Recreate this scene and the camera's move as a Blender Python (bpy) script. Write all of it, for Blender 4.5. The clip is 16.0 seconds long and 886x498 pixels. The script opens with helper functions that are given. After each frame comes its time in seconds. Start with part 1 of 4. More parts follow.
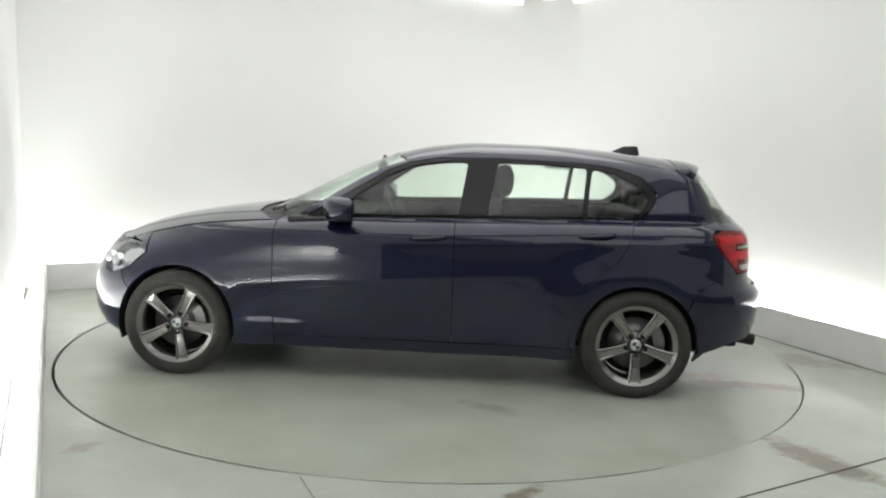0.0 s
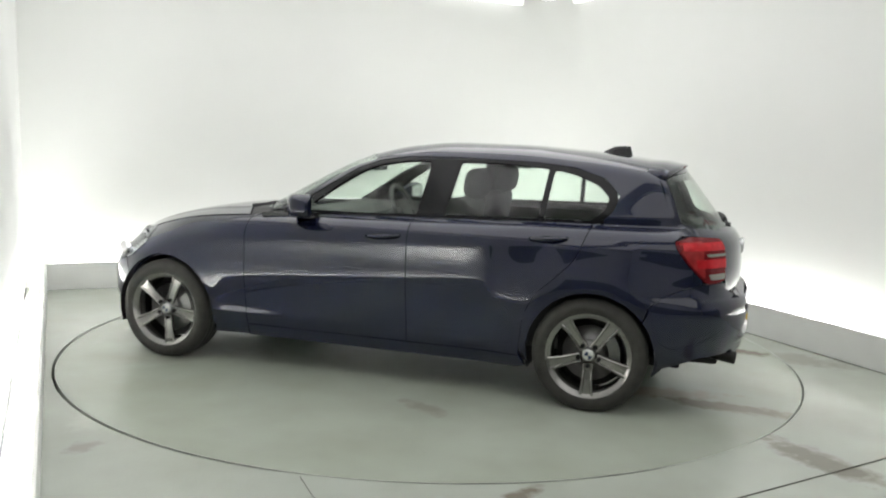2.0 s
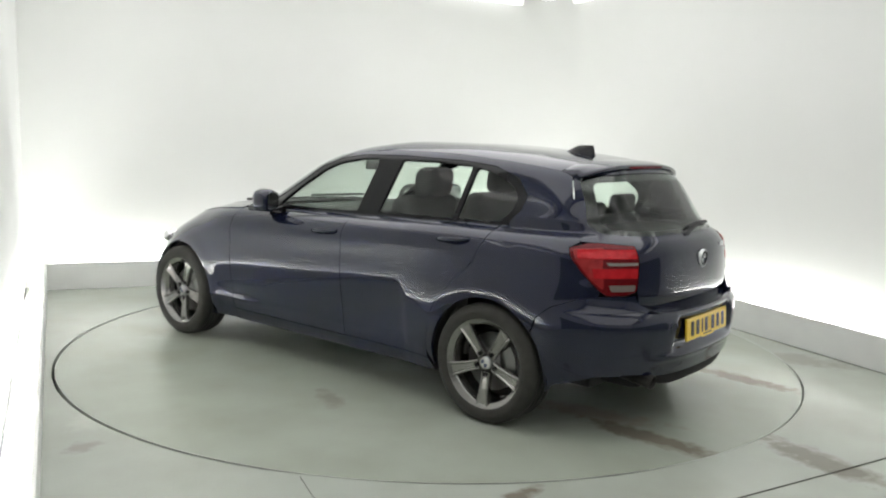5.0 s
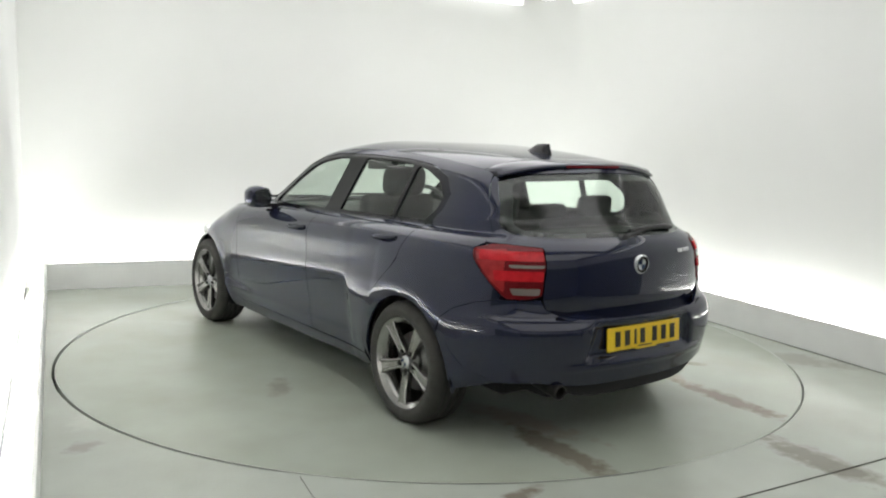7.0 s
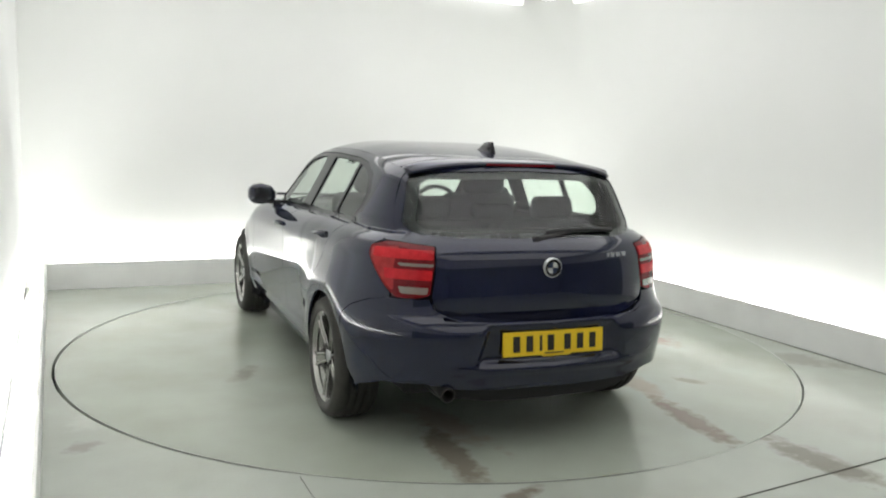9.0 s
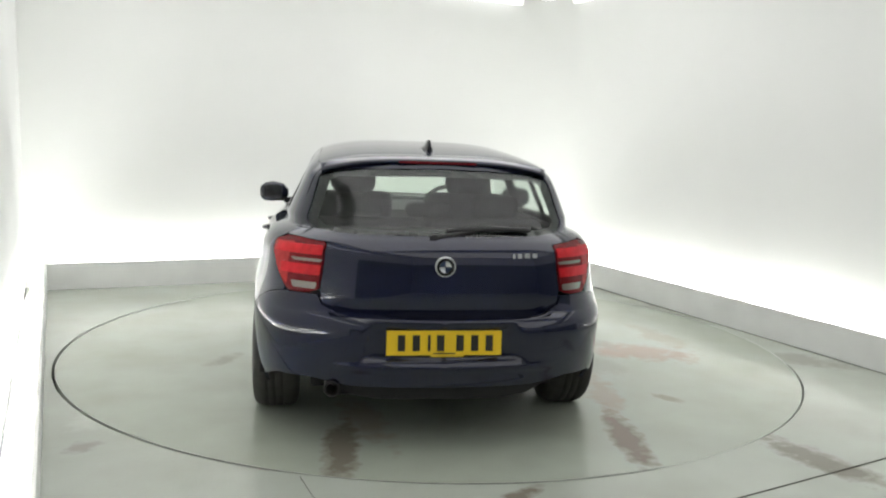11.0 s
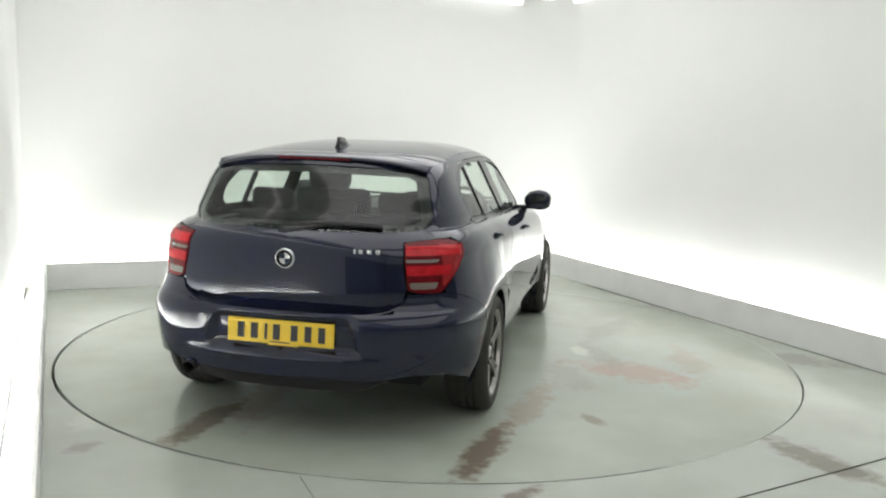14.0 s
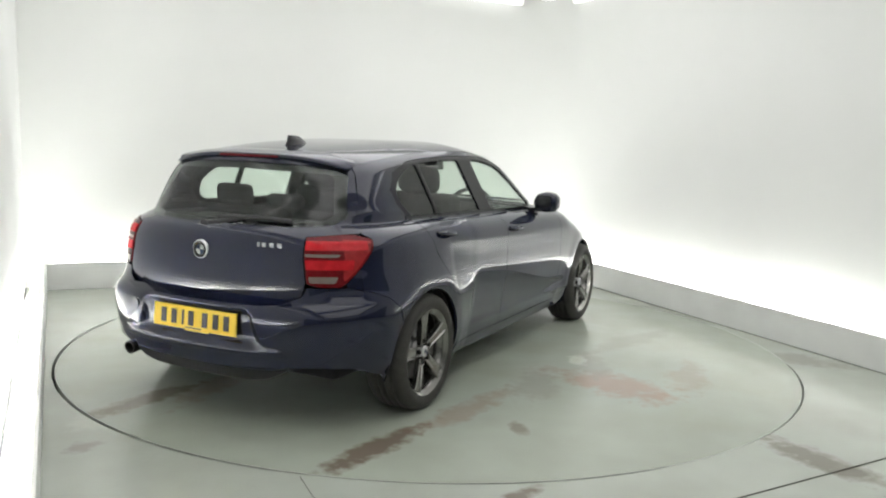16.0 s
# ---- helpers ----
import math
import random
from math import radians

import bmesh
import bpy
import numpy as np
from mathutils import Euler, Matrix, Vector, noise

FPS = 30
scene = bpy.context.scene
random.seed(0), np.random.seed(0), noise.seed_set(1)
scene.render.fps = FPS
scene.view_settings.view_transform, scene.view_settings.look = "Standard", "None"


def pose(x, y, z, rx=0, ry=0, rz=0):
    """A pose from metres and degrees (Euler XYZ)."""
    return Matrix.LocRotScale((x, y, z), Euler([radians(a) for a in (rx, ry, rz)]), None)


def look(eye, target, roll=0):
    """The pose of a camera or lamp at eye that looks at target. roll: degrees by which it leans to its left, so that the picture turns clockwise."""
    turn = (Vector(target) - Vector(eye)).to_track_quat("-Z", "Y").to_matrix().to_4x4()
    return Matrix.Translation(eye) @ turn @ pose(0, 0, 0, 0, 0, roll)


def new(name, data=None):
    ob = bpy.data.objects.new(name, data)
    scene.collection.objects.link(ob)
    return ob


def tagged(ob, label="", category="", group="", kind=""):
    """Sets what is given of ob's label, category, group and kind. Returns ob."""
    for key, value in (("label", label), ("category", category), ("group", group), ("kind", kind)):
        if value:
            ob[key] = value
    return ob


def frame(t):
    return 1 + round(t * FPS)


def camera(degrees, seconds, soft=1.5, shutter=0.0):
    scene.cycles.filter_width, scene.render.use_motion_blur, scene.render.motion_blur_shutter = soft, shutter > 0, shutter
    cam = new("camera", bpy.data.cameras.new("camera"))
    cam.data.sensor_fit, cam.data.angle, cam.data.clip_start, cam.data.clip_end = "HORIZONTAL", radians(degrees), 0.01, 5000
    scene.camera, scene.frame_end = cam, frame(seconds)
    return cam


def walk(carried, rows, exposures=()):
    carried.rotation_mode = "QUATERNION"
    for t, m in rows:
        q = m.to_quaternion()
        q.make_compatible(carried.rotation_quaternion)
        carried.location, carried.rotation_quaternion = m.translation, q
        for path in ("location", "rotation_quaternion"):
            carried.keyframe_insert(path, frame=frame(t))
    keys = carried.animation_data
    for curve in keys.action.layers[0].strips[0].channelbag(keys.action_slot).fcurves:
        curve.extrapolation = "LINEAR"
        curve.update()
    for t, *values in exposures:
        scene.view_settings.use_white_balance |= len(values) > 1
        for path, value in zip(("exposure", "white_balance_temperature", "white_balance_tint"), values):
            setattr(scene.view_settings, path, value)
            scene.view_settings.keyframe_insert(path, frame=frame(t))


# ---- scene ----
# The camera stands on a tripod beside the turntable and never moves.
EYE = Vector((0.0, -5.744, 1.437))
YAW, PITCH, ROLL = radians(-0.898), radians(7.623), 1.915
AIM = EYE + Vector((-math.sin(YAW) * math.cos(PITCH), math.cos(YAW) * math.cos(PITCH), -math.sin(PITCH)))
cam = camera(56.13, 16.0, soft=2.1)
walk(cam, [(0.0, look(EYE, AIM, ROLL)), (16.0, look(EYE, AIM, ROLL))], exposures=[(0.0, 0.0), (16.0, 0.0)])

# The booth is turned against the camera's line; R is its own frame.
BOOTH_TURN = 24.3
R = pose(0, 0, 0, 0, 0, BOOTH_TURN)
WEST, EAST, NORTH, SOUTH, CEILING = -2.62, 2.74, 2.88, -7.2, 3.06
DISC = 2.425
TONE_SPLIT = 1.5
HUB = pose(0.03, 0, 0)

# Turntable: heading of the car in degrees, and where it stands on the disc.
HEAD, RATE = 175.28, -7.056
CAR_X, CAR_Y = 0.060, 0.201


def disc_pose(t):
    return HUB @ pose(0, 0, 0, 0, 0, HEAD + RATE * t)


def car_pose(t):
    return pose(0, 0, 0, 0, 0, HEAD + RATE * t) @ pose(CAR_X, CAR_Y, 0)


# ---- light ----
world = bpy.data.worlds.new("booth_world")
scene.world = world
world.use_nodes = True
world.node_tree.nodes["Background"].inputs[0].default_value = (0.9, 0.95, 0.9, 1)
world.node_tree.nodes["Background"].inputs[1].default_value = 0.02
TUBE_GLOW = 44.0
PANEL_GLOW = 1.25
REAR_GLOW = 0.95
WASH_GLOW = 1.42


# ---- materials ----
def material(name, colour, rough=0.5, metal=0.0, vary=0.06, scale=6.0, bump=0.0, bump_scale=60.0, coat=0.0, spec=0.5):
    m = bpy.data.materials.new(name)
    m.use_nodes = True
    nt = m.node_tree
    b = nt.nodes["Principled BSDF"]
    b.inputs["Roughness"].default_value = rough
    b.inputs["Metallic"].default_value = metal
    b.inputs["Coat Weight"].default_value = coat
    b.inputs["Coat Roughness"].default_value = 0.03
    b.inputs["Specular IOR Level"].default_value = spec
    tc = nt.nodes.new("ShaderNodeTexCoord")
    n = nt.nodes.new("ShaderNodeTexNoise")
    n.inputs["Scale"].default_value = scale
    n.inputs["Detail"].default_value = 6
    nt.links.new(tc.outputs["Object"], n.inputs["Vector"])
    ramp = nt.nodes.new("ShaderNodeMix")
    ramp.data_type = "RGBA"
    ramp.inputs["A"].default_value = (*[c * (1 - vary) for c in colour], 1)
    ramp.inputs["B"].default_value = (*[min(1, c * (1 + vary)) for c in colour], 1)
    nt.links.new(n.outputs["Fac"], ramp.inputs["Factor"])
    nt.links.new(ramp.outputs["Result"], b.inputs["Base Color"])
    if bump > 0:
        n2 = nt.nodes.new("ShaderNodeTexNoise")
        n2.inputs["Scale"].default_value = bump_scale
        n2.inputs["Detail"].default_value = 4
        nt.links.new(tc.outputs["Object"], n2.inputs["Vector"])
        bp = nt.nodes.new("ShaderNodeBump")
        bp.inputs["Strength"].default_value = bump
        bp.inputs["Distance"].default_value = 0.004
        nt.links.new(n2.outputs["Fac"], bp.inputs["Height"])
        nt.links.new(bp.outputs["Normal"], b.inputs["Normal"])
    return m


def glow(name, colour, strength):
    m = bpy.data.materials.new(name)
    m.use_nodes = True
    b = m.node_tree.nodes["Principled BSDF"]
    b.inputs["Base Color"].default_value = (0.8, 0.8, 0.8, 1)
    b.inputs["Emission Color"].default_value = (*colour, 1)
    b.inputs["Emission Strength"].default_value = strength
    return m


def floor_material(name, base, marks, seed=0.0):
    """Painted concrete: two scales of dirt, and stains (x, y, half length, half width, turn, colour, strength)."""
    m = bpy.data.materials.new(name)
    m.use_nodes = True
    nt = m.node_tree
    b = nt.nodes["Principled BSDF"]
    tc = nt.nodes.new("ShaderNodeTexCoord")

    def noise_node(scale, detail=5.0, off=0.0):
        mp = nt.nodes.new("ShaderNodeMapping")
        mp.inputs["Location"].default_value = (seed + off, seed * 1.7, 0)
        nt.links.new(tc.outputs["Object"], mp.inputs["Vector"])
        n = nt.nodes.new("ShaderNodeTexNoise")
        n.inputs["Scale"].default_value = scale
        n.inputs["Detail"].default_value = detail
        nt.links.new(mp.outputs["Vector"], n.inputs["Vector"])
        return n

    def mixed(fac, a, c):
        mx = nt.nodes.new("ShaderNodeMix")
        mx.data_type = "RGBA"
        if isinstance(fac, float):
            mx.inputs["Factor"].default_value = fac
        else:
            nt.links.new(fac, mx.inputs["Factor"])
        for key, v in (("A", a), ("B", c)):
            if isinstance(v, tuple):
                mx.inputs[key].default_value = (*v, 1)
            else:
                nt.links.new(v, mx.inputs[key])
        return mx.outputs["Result"]

    def calc(op, a, c, clamp=False):
        n = nt.nodes.new("ShaderNodeMath")
        n.operation, n.use_clamp = op, clamp
        for i, v in enumerate((a, c)):
            if isinstance(v, (int, float)):
                n.inputs[i].default_value = v
            else:
                nt.links.new(v, n.inputs[i])
        return n.outputs[0]

    big, mid, fine = noise_node(0.7), noise_node(2.2, 2.5, 3.0), noise_node(45.0, 3.0, 7.0)
    col = mixed(big.outputs["Fac"], tuple(c * 0.87 for c in base), tuple(c * 1.13 for c in base))
    dirt = calc("MULTIPLY", calc("SUBTRACT", mid.outputs["Fac"], 0.30), 1.6, True)
    col = mixed(dirt, col, tuple(c * k for c, k in zip(base, (0.80, 0.79, 0.75))))
    warp = noise_node(5.0, 6.0, 11.0)
    ragged = noise_node(16.0, 5.0, 19.0)
    for x, y, hl, hw, turn, colour, strength in marks:
        mp = nt.nodes.new("ShaderNodeMapping")
        mp.vector_type = "TEXTURE"
        mp.inputs["Location"].default_value = (x, y, 0)
        mp.inputs["Rotation"].default_value = (0, 0, radians(turn))
        mp.inputs["Scale"].default_value = (hl, hw, 1)
        nt.links.new(tc.outputs["Object"], mp.inputs["Vector"])
        ln = nt.nodes.new("ShaderNodeVectorMath")
        ln.operation = "LENGTH"
        nt.links.new(mp.outputs["Vector"], ln.inputs[0])
        edge = calc("ADD", ln.outputs["Value"], calc("MULTIPLY", calc("SUBTRACT", warp.outputs["Fac"], 0.5), 1.6))
        edge = calc("ADD", edge, calc("MULTIPLY", calc("SUBTRACT", ragged.outputs["Fac"], 0.5), 1.4))
        fac = calc("MULTIPLY", calc("MULTIPLY", calc("SUBTRACT", 1.05, edge), 1.7, True), strength)
        col = mixed(fac, col, colour)
    nt.links.new(col, b.inputs["Base Color"])
    rough = calc("ADD", 0.17, calc("MULTIPLY", big.outputs["Fac"], 0.12))
    nt.links.new(rough, b.inputs["Roughness"])
    b.inputs["Specular IOR Level"].default_value = 0.4
    bp = nt.nodes.new("ShaderNodeBump")
    bp.inputs["Strength"].default_value = 0.15
    bp.inputs["Distance"].default_value = 0.004
    nt.links.new(fine.outputs["Fac"], bp.inputs["Height"])
    nt.links.new(bp.outputs["Normal"], b.inputs["Normal"])
    return m


WHITE = material("white_booth_paint", (0.79, 0.80, 0.78), 0.7, vary=0.035, scale=0.9, bump=0.05, bump_scale=30)
# Grey for walls out of view, chosen to darken what the car reflects.
GREY_WALL = material("unseen_wall_grey", (0.22, 0.23, 0.22), 0.7, vary=0.05, scale=0.9, bump=0.05, bump_scale=30)
BOARD = material("white_painted_board", (0.76, 0.77, 0.75), 0.55, vary=0.10, scale=4, bump=0.05)
DARK_GAP = material("gap_and_cable_black", (0.015, 0.015, 0.015), 0.8)
TUBE = glow("fluorescent_tube", (0.995, 0.985, 0.975), TUBE_GLOW)
WASH = glow("wall_wash_tube", (0.995, 0.985, 0.975), WASH_GLOW)
REAR_PANEL = glow("added_rear_diffuser", (0.995, 0.985, 0.98), REAR_GLOW)
PANEL = glow("added_ceiling_diffuser", (0.995, 0.985, 0.98), PANEL_GLOW)
FITTING = material("white_enamel_fitting", (0.75, 0.75, 0.74), 0.4)


def knots(*pts):
    """A smooth curve through a few (place, value) pairs."""
    xs = np.array([p[0] for p in pts], float)
    ys = np.array([p[1] for p in pts], float)
    d = np.diff(ys) / np.diff(xs)
    m = np.empty_like(ys)
    m[0], m[-1] = d[0], d[-1]
    for i in range(1, len(ys) - 1):
        m[i] = 0 if d[i - 1] * d[i] <= 0 else 2 * d[i - 1] * d[i] / (d[i - 1] + d[i])

    def f(x):
        x = np.clip(np.asarray(x, float), xs[0], xs[-1])
        i = np.clip(np.searchsorted(xs, x) - 1, 0, len(xs) - 2)
        h = xs[i + 1] - xs[i]
        t = (x - xs[i]) / h
        return ((2 * t ** 3 - 3 * t ** 2 + 1) * ys[i] + (t ** 3 - 2 * t ** 2 + t) * h * m[i]
                + (3 * t ** 2 - 2 * t ** 3) * ys[i + 1] + (t ** 3 - t ** 2) * h * m[i + 1])
    return f


# ---- mesh helpers ----
def part(name, bm, mat, parent=None, label="", smooth=False):
    me = bpy.data.meshes.new(name)
    bm.to_mesh(me)
    bm.free()
    me.materials.append(mat)
    if smooth:
        for p in me.polygons:
            p.use_smooth = True
    ob = new(name, me)
    if parent is not None:
        ob.parent = parent
    if label:
        ob["label"] = label
    return ob


def box(x0, y0, z0, x1, y1, z1, bevel=0.0, bm=None):
    bm = bm or bmesh.new()
    m = Matrix.LocRotScale(((x0 + x1) / 2, (y0 + y1) / 2, (z0 + z1) / 2), None, (abs(x1 - x0), abs(y1 - y0), abs(z1 - z0)))
    got = bmesh.ops.create_cube(bm, size=1, matrix=m)
    if bevel > 0:
        edges = {e for v in got["verts"] for e in v.link_edges}
        bmesh.ops.bevel(bm, geom=list(edges), offset=bevel, segments=2, affect="EDGES", profile=0.7)
    return bm


def rod(a, b, r, bm=None, seg=16, r2=None):
    bm = bm or bmesh.new()
    a, b = Vector(a), Vector(b)
    turn = (b - a).to_track_quat("Z", "Y").to_matrix().to_4x4()
    bmesh.ops.create_cone(bm, cap_ends=True, segments=seg, radius1=r, radius2=r if r2 is None else r2, depth=(b - a).length,
                          matrix=Matrix.Translation((a + b) / 2) @ turn)
    return bm


def structure(name, bm, mat, label, smooth=False):
    ob = part(name, bm, mat, None, "", smooth)
    ob.matrix_world = R
    return tagged(ob, label, "", "", "structure")


# ---- the booth ----
def circle(r, n, z=0.0):
    return [Vector((r * math.cos(2 * math.pi * i / n), r * math.sin(2 * math.pi * i / n), z)) for i in range(n)]


SEAM = knots((-180, .008), (-150, .011), (-108, .009), (-101, -.001), (-96, .001), (-85, .004), (-66, .003), (-62, -.0052), (-50, -.0052), (-45, -.002), (-30, .002), (-18, .005),
             (-9, .003), (-4, -.0052), (18, -.0052), (22, .005), (32, .005), (37, -.004), (120, -.004), (138, .001), (150, .005), (180, .008))


def build_floor():
    n = 288
    bm = bmesh.new()
    # the turntable's seam: open along some stretches, silted up along others (degrees round the hub)
    hub = R.inverted() @ HUB.translation
    hole, pit = [], []
    for i in range(n):
        a = 360 * i / n + BOOTH_TURN
        a = (a + 180) % 360 - 180
        r = DISC + SEAM(a)
        c, d = math.cos(2 * math.pi * i / n), math.sin(2 * math.pi * i / n)
        hole.append(bm.verts.new((hub.x + r * c, hub.y + r * d, 0)))
        pit.append(bm.verts.new((hub.x + r * c, hub.y + r * d, -0.12)))
    rim = []
    for p in circle(1.0, n):
        # the ring is carried out to the booth's rectangle
        k = min((EAST if p.x > 0 else -WEST) / max(abs(p.x), 1e-6), (NORTH if p.y > 0 else -SOUTH) / max(abs(p.y), 1e-6))
        rim.append(bm.verts.new((p.x * k, p.y * k, 0)))
    for i in range(n):
        j = (i + 1) % n
        bm.faces.new((hole[i], hole[j], rim[j], rim[i])).normal_flip()
        bm.faces.new((hole[i], pit[i], pit[j], hole[j]))
    for cx, cy in ((EAST, NORTH), (WEST, NORTH), (WEST, SOUTH), (EAST, SOUTH)):
        near = sorted(rim, key=lambda v: (v.co.x - cx) ** 2 + (v.co.y - cy) ** 2)[:2]
        if (near[0].co - Vector((cx, cy, 0))).length > 1e-4:
            bm.faces.new((near[0], near[1], bm.verts.new((cx, cy, 0))))
    bmesh.ops.recalc_face_normals(bm, faces=bm.faces[:])
    ob = structure("floor", bm, FLOOR, "grey-green painted concrete floor with worn stains")
    # near-black sheet under the disc, so the seam reads as deep shade
    bm = bmesh.new()
    bm.faces.new([bm.verts.new(hub + p) for p in circle(DISC + 0.05, 96, -0.10)])
    part("pit", bm, DARK_GAP, ob)


def build_walls():
    rc = 0.6
    t = 0.12
    base = -0.02

    def slab(x0, y0, x1, y1, name, label, mat=WHITE, z0=base, z1=CEILING):
        return structure(name, box(x0, y0, z0, x1, y1, z1), mat, label)

    lit = "white painted booth wall lit from a floor trough"
    slab(WEST - t, -3.4, WEST, NORTH + t, "wall_west", lit)
    slab(WEST, NORTH, EAST - rc, NORTH + t, "wall_north", lit)
    slab(EAST, -3.4, EAST + t, NORTH - rc, "wall_east", lit)
    # unseen closing walls, toned for the car's reflections: grey below, white above
    for name, x0, y0, x1, y1 in (("wall_west_rear", WEST - t, SOUTH, WEST, -3.4), ("wall_east_rear", EAST, SOUTH, EAST + t, -3.4), ("wall_south", WEST - t, SOUTH - t, EAST + t, SOUTH)):
        slab(x0, y0, x1, y1, name, "unseen closing wall, grey below to darken reflections in the car", GREY_WALL, base, TONE_SPLIT)
        slab(x0, y0, x1, y1, name + "_upper", "unseen closing wall, white above to brighten reflections in the car", WHITE, TONE_SPLIT, CEILING)
    # rounded corner between the two far walls
    bm = bmesh.new()
    n = 48
    rows = []
    for z in (base, CEILING):
        for r in (rc, rc + t):
            rows.append([bm.verts.new((EAST - rc + r * math.cos(a), NORTH - rc + r * math.sin(a), z))
                         for a in [math.pi / 2 * i / n for i in range(n + 1)]])
    for i in range(n):
        bm.faces.new((rows[0][i], rows[2][i], rows[2][i + 1], rows[0][i + 1]))
        bm.faces.new((rows[1][i], rows[1][i + 1], rows[3][i + 1], rows[3][i]))
    bmesh.ops.recalc_face_normals(bm, faces=bm.faces[:])
    structure("wall_corner", bm, WHITE, "rounded white corner of the booth", True)
    structure("ceiling", box(WEST - t, SOUTH - t, CEILING, EAST + t, NORTH + t, CEILING + 0.1), WHITE, "white booth ceiling")


def build_upstands():
    """Low boards that hide the trough lights along the foot of the walls."""
    h, t = 0.237, 0.018
    lab = "low white painted board hiding the trough lights"
    structure("upstand_west", box(-2.445 - t, -2.9, 0, -2.445, 2.68 + t, h, 0.003), BOARD, lab)
    structure("upstand_north", box(-2.443, 2.68, 0, 2.53, 2.68 + t, h, 0.003), BOARD, lab)
    structure("upstand_east", box(2.533, -2.9, 0, 2.533 + t, 2.68 + t, h, 0.003), BOARD, lab)


def tube_light(a, b, mat, name, label, rad=0.026):
    a, b = Vector(a), Vector(b)
    d = (b - a).normalized()
    base = new(name)
    base.matrix_world = R
    tagged(base, label, "light", name + "s")
    part("tube", rod(a + d * 0.03, b - d * 0.03, rad, None, 10), mat, base)
    for p, q in ((a, a + d * 0.03), (b - d * 0.03, b)):
        part("end_cap", rod(p, q, rad + 0.004, None, 10), FITTING, base)
    return base


def build_lights():
    lab = "glowing white fluorescent tube in the floor trough"
    for i in range(4):
        v = 2.5 - 1.32 * i
        tube_light((WEST + .092, v - 1.25, 0.14), (WEST + .092, v, 0.14), TUBE, "trough_tube", lab)
        tube_light((EAST - .065, v - 1.25, 0.145), (EAST - .065, v, 0.145), TUBE, "trough_tube", lab)
        u = -2.4 + 1.2 * i
        tube_light((u, NORTH - .065, 0.145), (u + 1.15, NORTH - .065, 0.145), TUBE, "trough_tube", lab)
    cable = part("power_cable", rod((WEST + .012, -2.6, .006), (WEST + .012, 2.8, .006), .006, None, 8), DARK_GAP)
    cable.matrix_world = R
    tagged(cable, "thin black power cable along the foot of the wall", "cable")
    # wall-wash tubes hidden above the softbox's edge
    lab = "glowing white fluorescent tube under the ceiling edge"
    for u in (-2.50, -1.30, -0.10, 1.10):
        tube_light((u, NORTH - .07, 2.92), (u + 1.19, NORTH - .07, 2.92), WASH, "ceiling_tube", lab, .035)
    for v in (1.21, 0.01, -1.19, -2.39, -3.59):
        tube_light((EAST - .07, v, 2.92), (EAST - .07, v + 1.19, 2.92), WASH, "ceiling_tube", lab, .035)
        tube_light((WEST + .07, v, 2.92), (WEST + .07, v + 1.19, 2.92), WASH, "ceiling_tube", lab, .035)
    # short extra tube, added only to lighten the dark wall corner
    tube_light((2.42, 2.70, 2.97), (2.56, 2.56, 2.97), WASH, "ceiling_tube", lab, .035)
    # unseen baffle boards, added to keep these tubes out of the car's reflections
    lab = "unseen white baffle added to keep ceiling tubes from reflecting"
    structure("baffle_north", box(WEST + .30, NORTH - .31, 2.89, EAST - .62, NORTH - .30, CEILING - .004), WHITE, lab)
    structure("baffle_west", box(WEST + .29, -3.6, 2.89, WEST + .30, NORTH - .30, CEILING - .004), WHITE, lab)
    structure("baffle_east", box(EAST - .30, -3.6, 2.89, EAST - .29, NORTH - .62, CEILING - .004), WHITE, lab)
    # both softboxes are unseen, added to light the floor and the car
    for v, hl, mat, lab in ((-0.4, 2.6, PANEL, "large dim white ceiling softbox, added out of view"), (-5.1, 1.6, REAR_PANEL, "white ceiling softbox, added out of view above the camera")):
        th = new("ceiling_softbox")
        th.matrix_world = R @ pose(0.06, v, CEILING - 0.06)
        tagged(th, lab, "light", "ceiling softboxes")
        part("diffuser", box(-2.1, -hl, 0.0, 2.1, hl, 0.02), mat, th)
        for x0, y0, x1, y1 in ((-2.14, -hl - .04, 2.14, -hl), (-2.14, hl, 2.14, hl + .04), (-2.14, -hl, -2.1, hl), (2.1, -hl, 2.14, hl)):
            part("frame", box(x0, y0, -0.01, x1, y1, 0.06), FITTING, th)


FLOOR_BASE = (0.436, 0.468, 0.418)
BROWN, RUST, GREY, PALE = (0.17, 0.135, 0.105), (0.25, 0.13, 0.095), (0.27, 0.265, 0.235), (0.60, 0.61, 0.56)
FLOOR = floor_material("floor_paint", FLOOR_BASE, [
    (0.85, -2.62, 0.42, 0.12, -86, (0.17, 0.155, 0.125), 0.85),
    (-0.68, -2.47, 0.15, 0.06, 24, BROWN, 0.8),
    (2.30, -1.25, 0.35, 0.16, -60, GREY, 0.6), (1.55, -2.55, 0.16, 0.08, 0, GREY, 0.5),
    (-2.27, -1.30, 0.10, 0.07, 30, GREY, 0.7), (-2.2, -0.9, 0.2, 0.1, 60, PALE, 0.3), (2.40, 0.3, 0.5, 0.09, 90, GREY, 0.6)], 0.0)
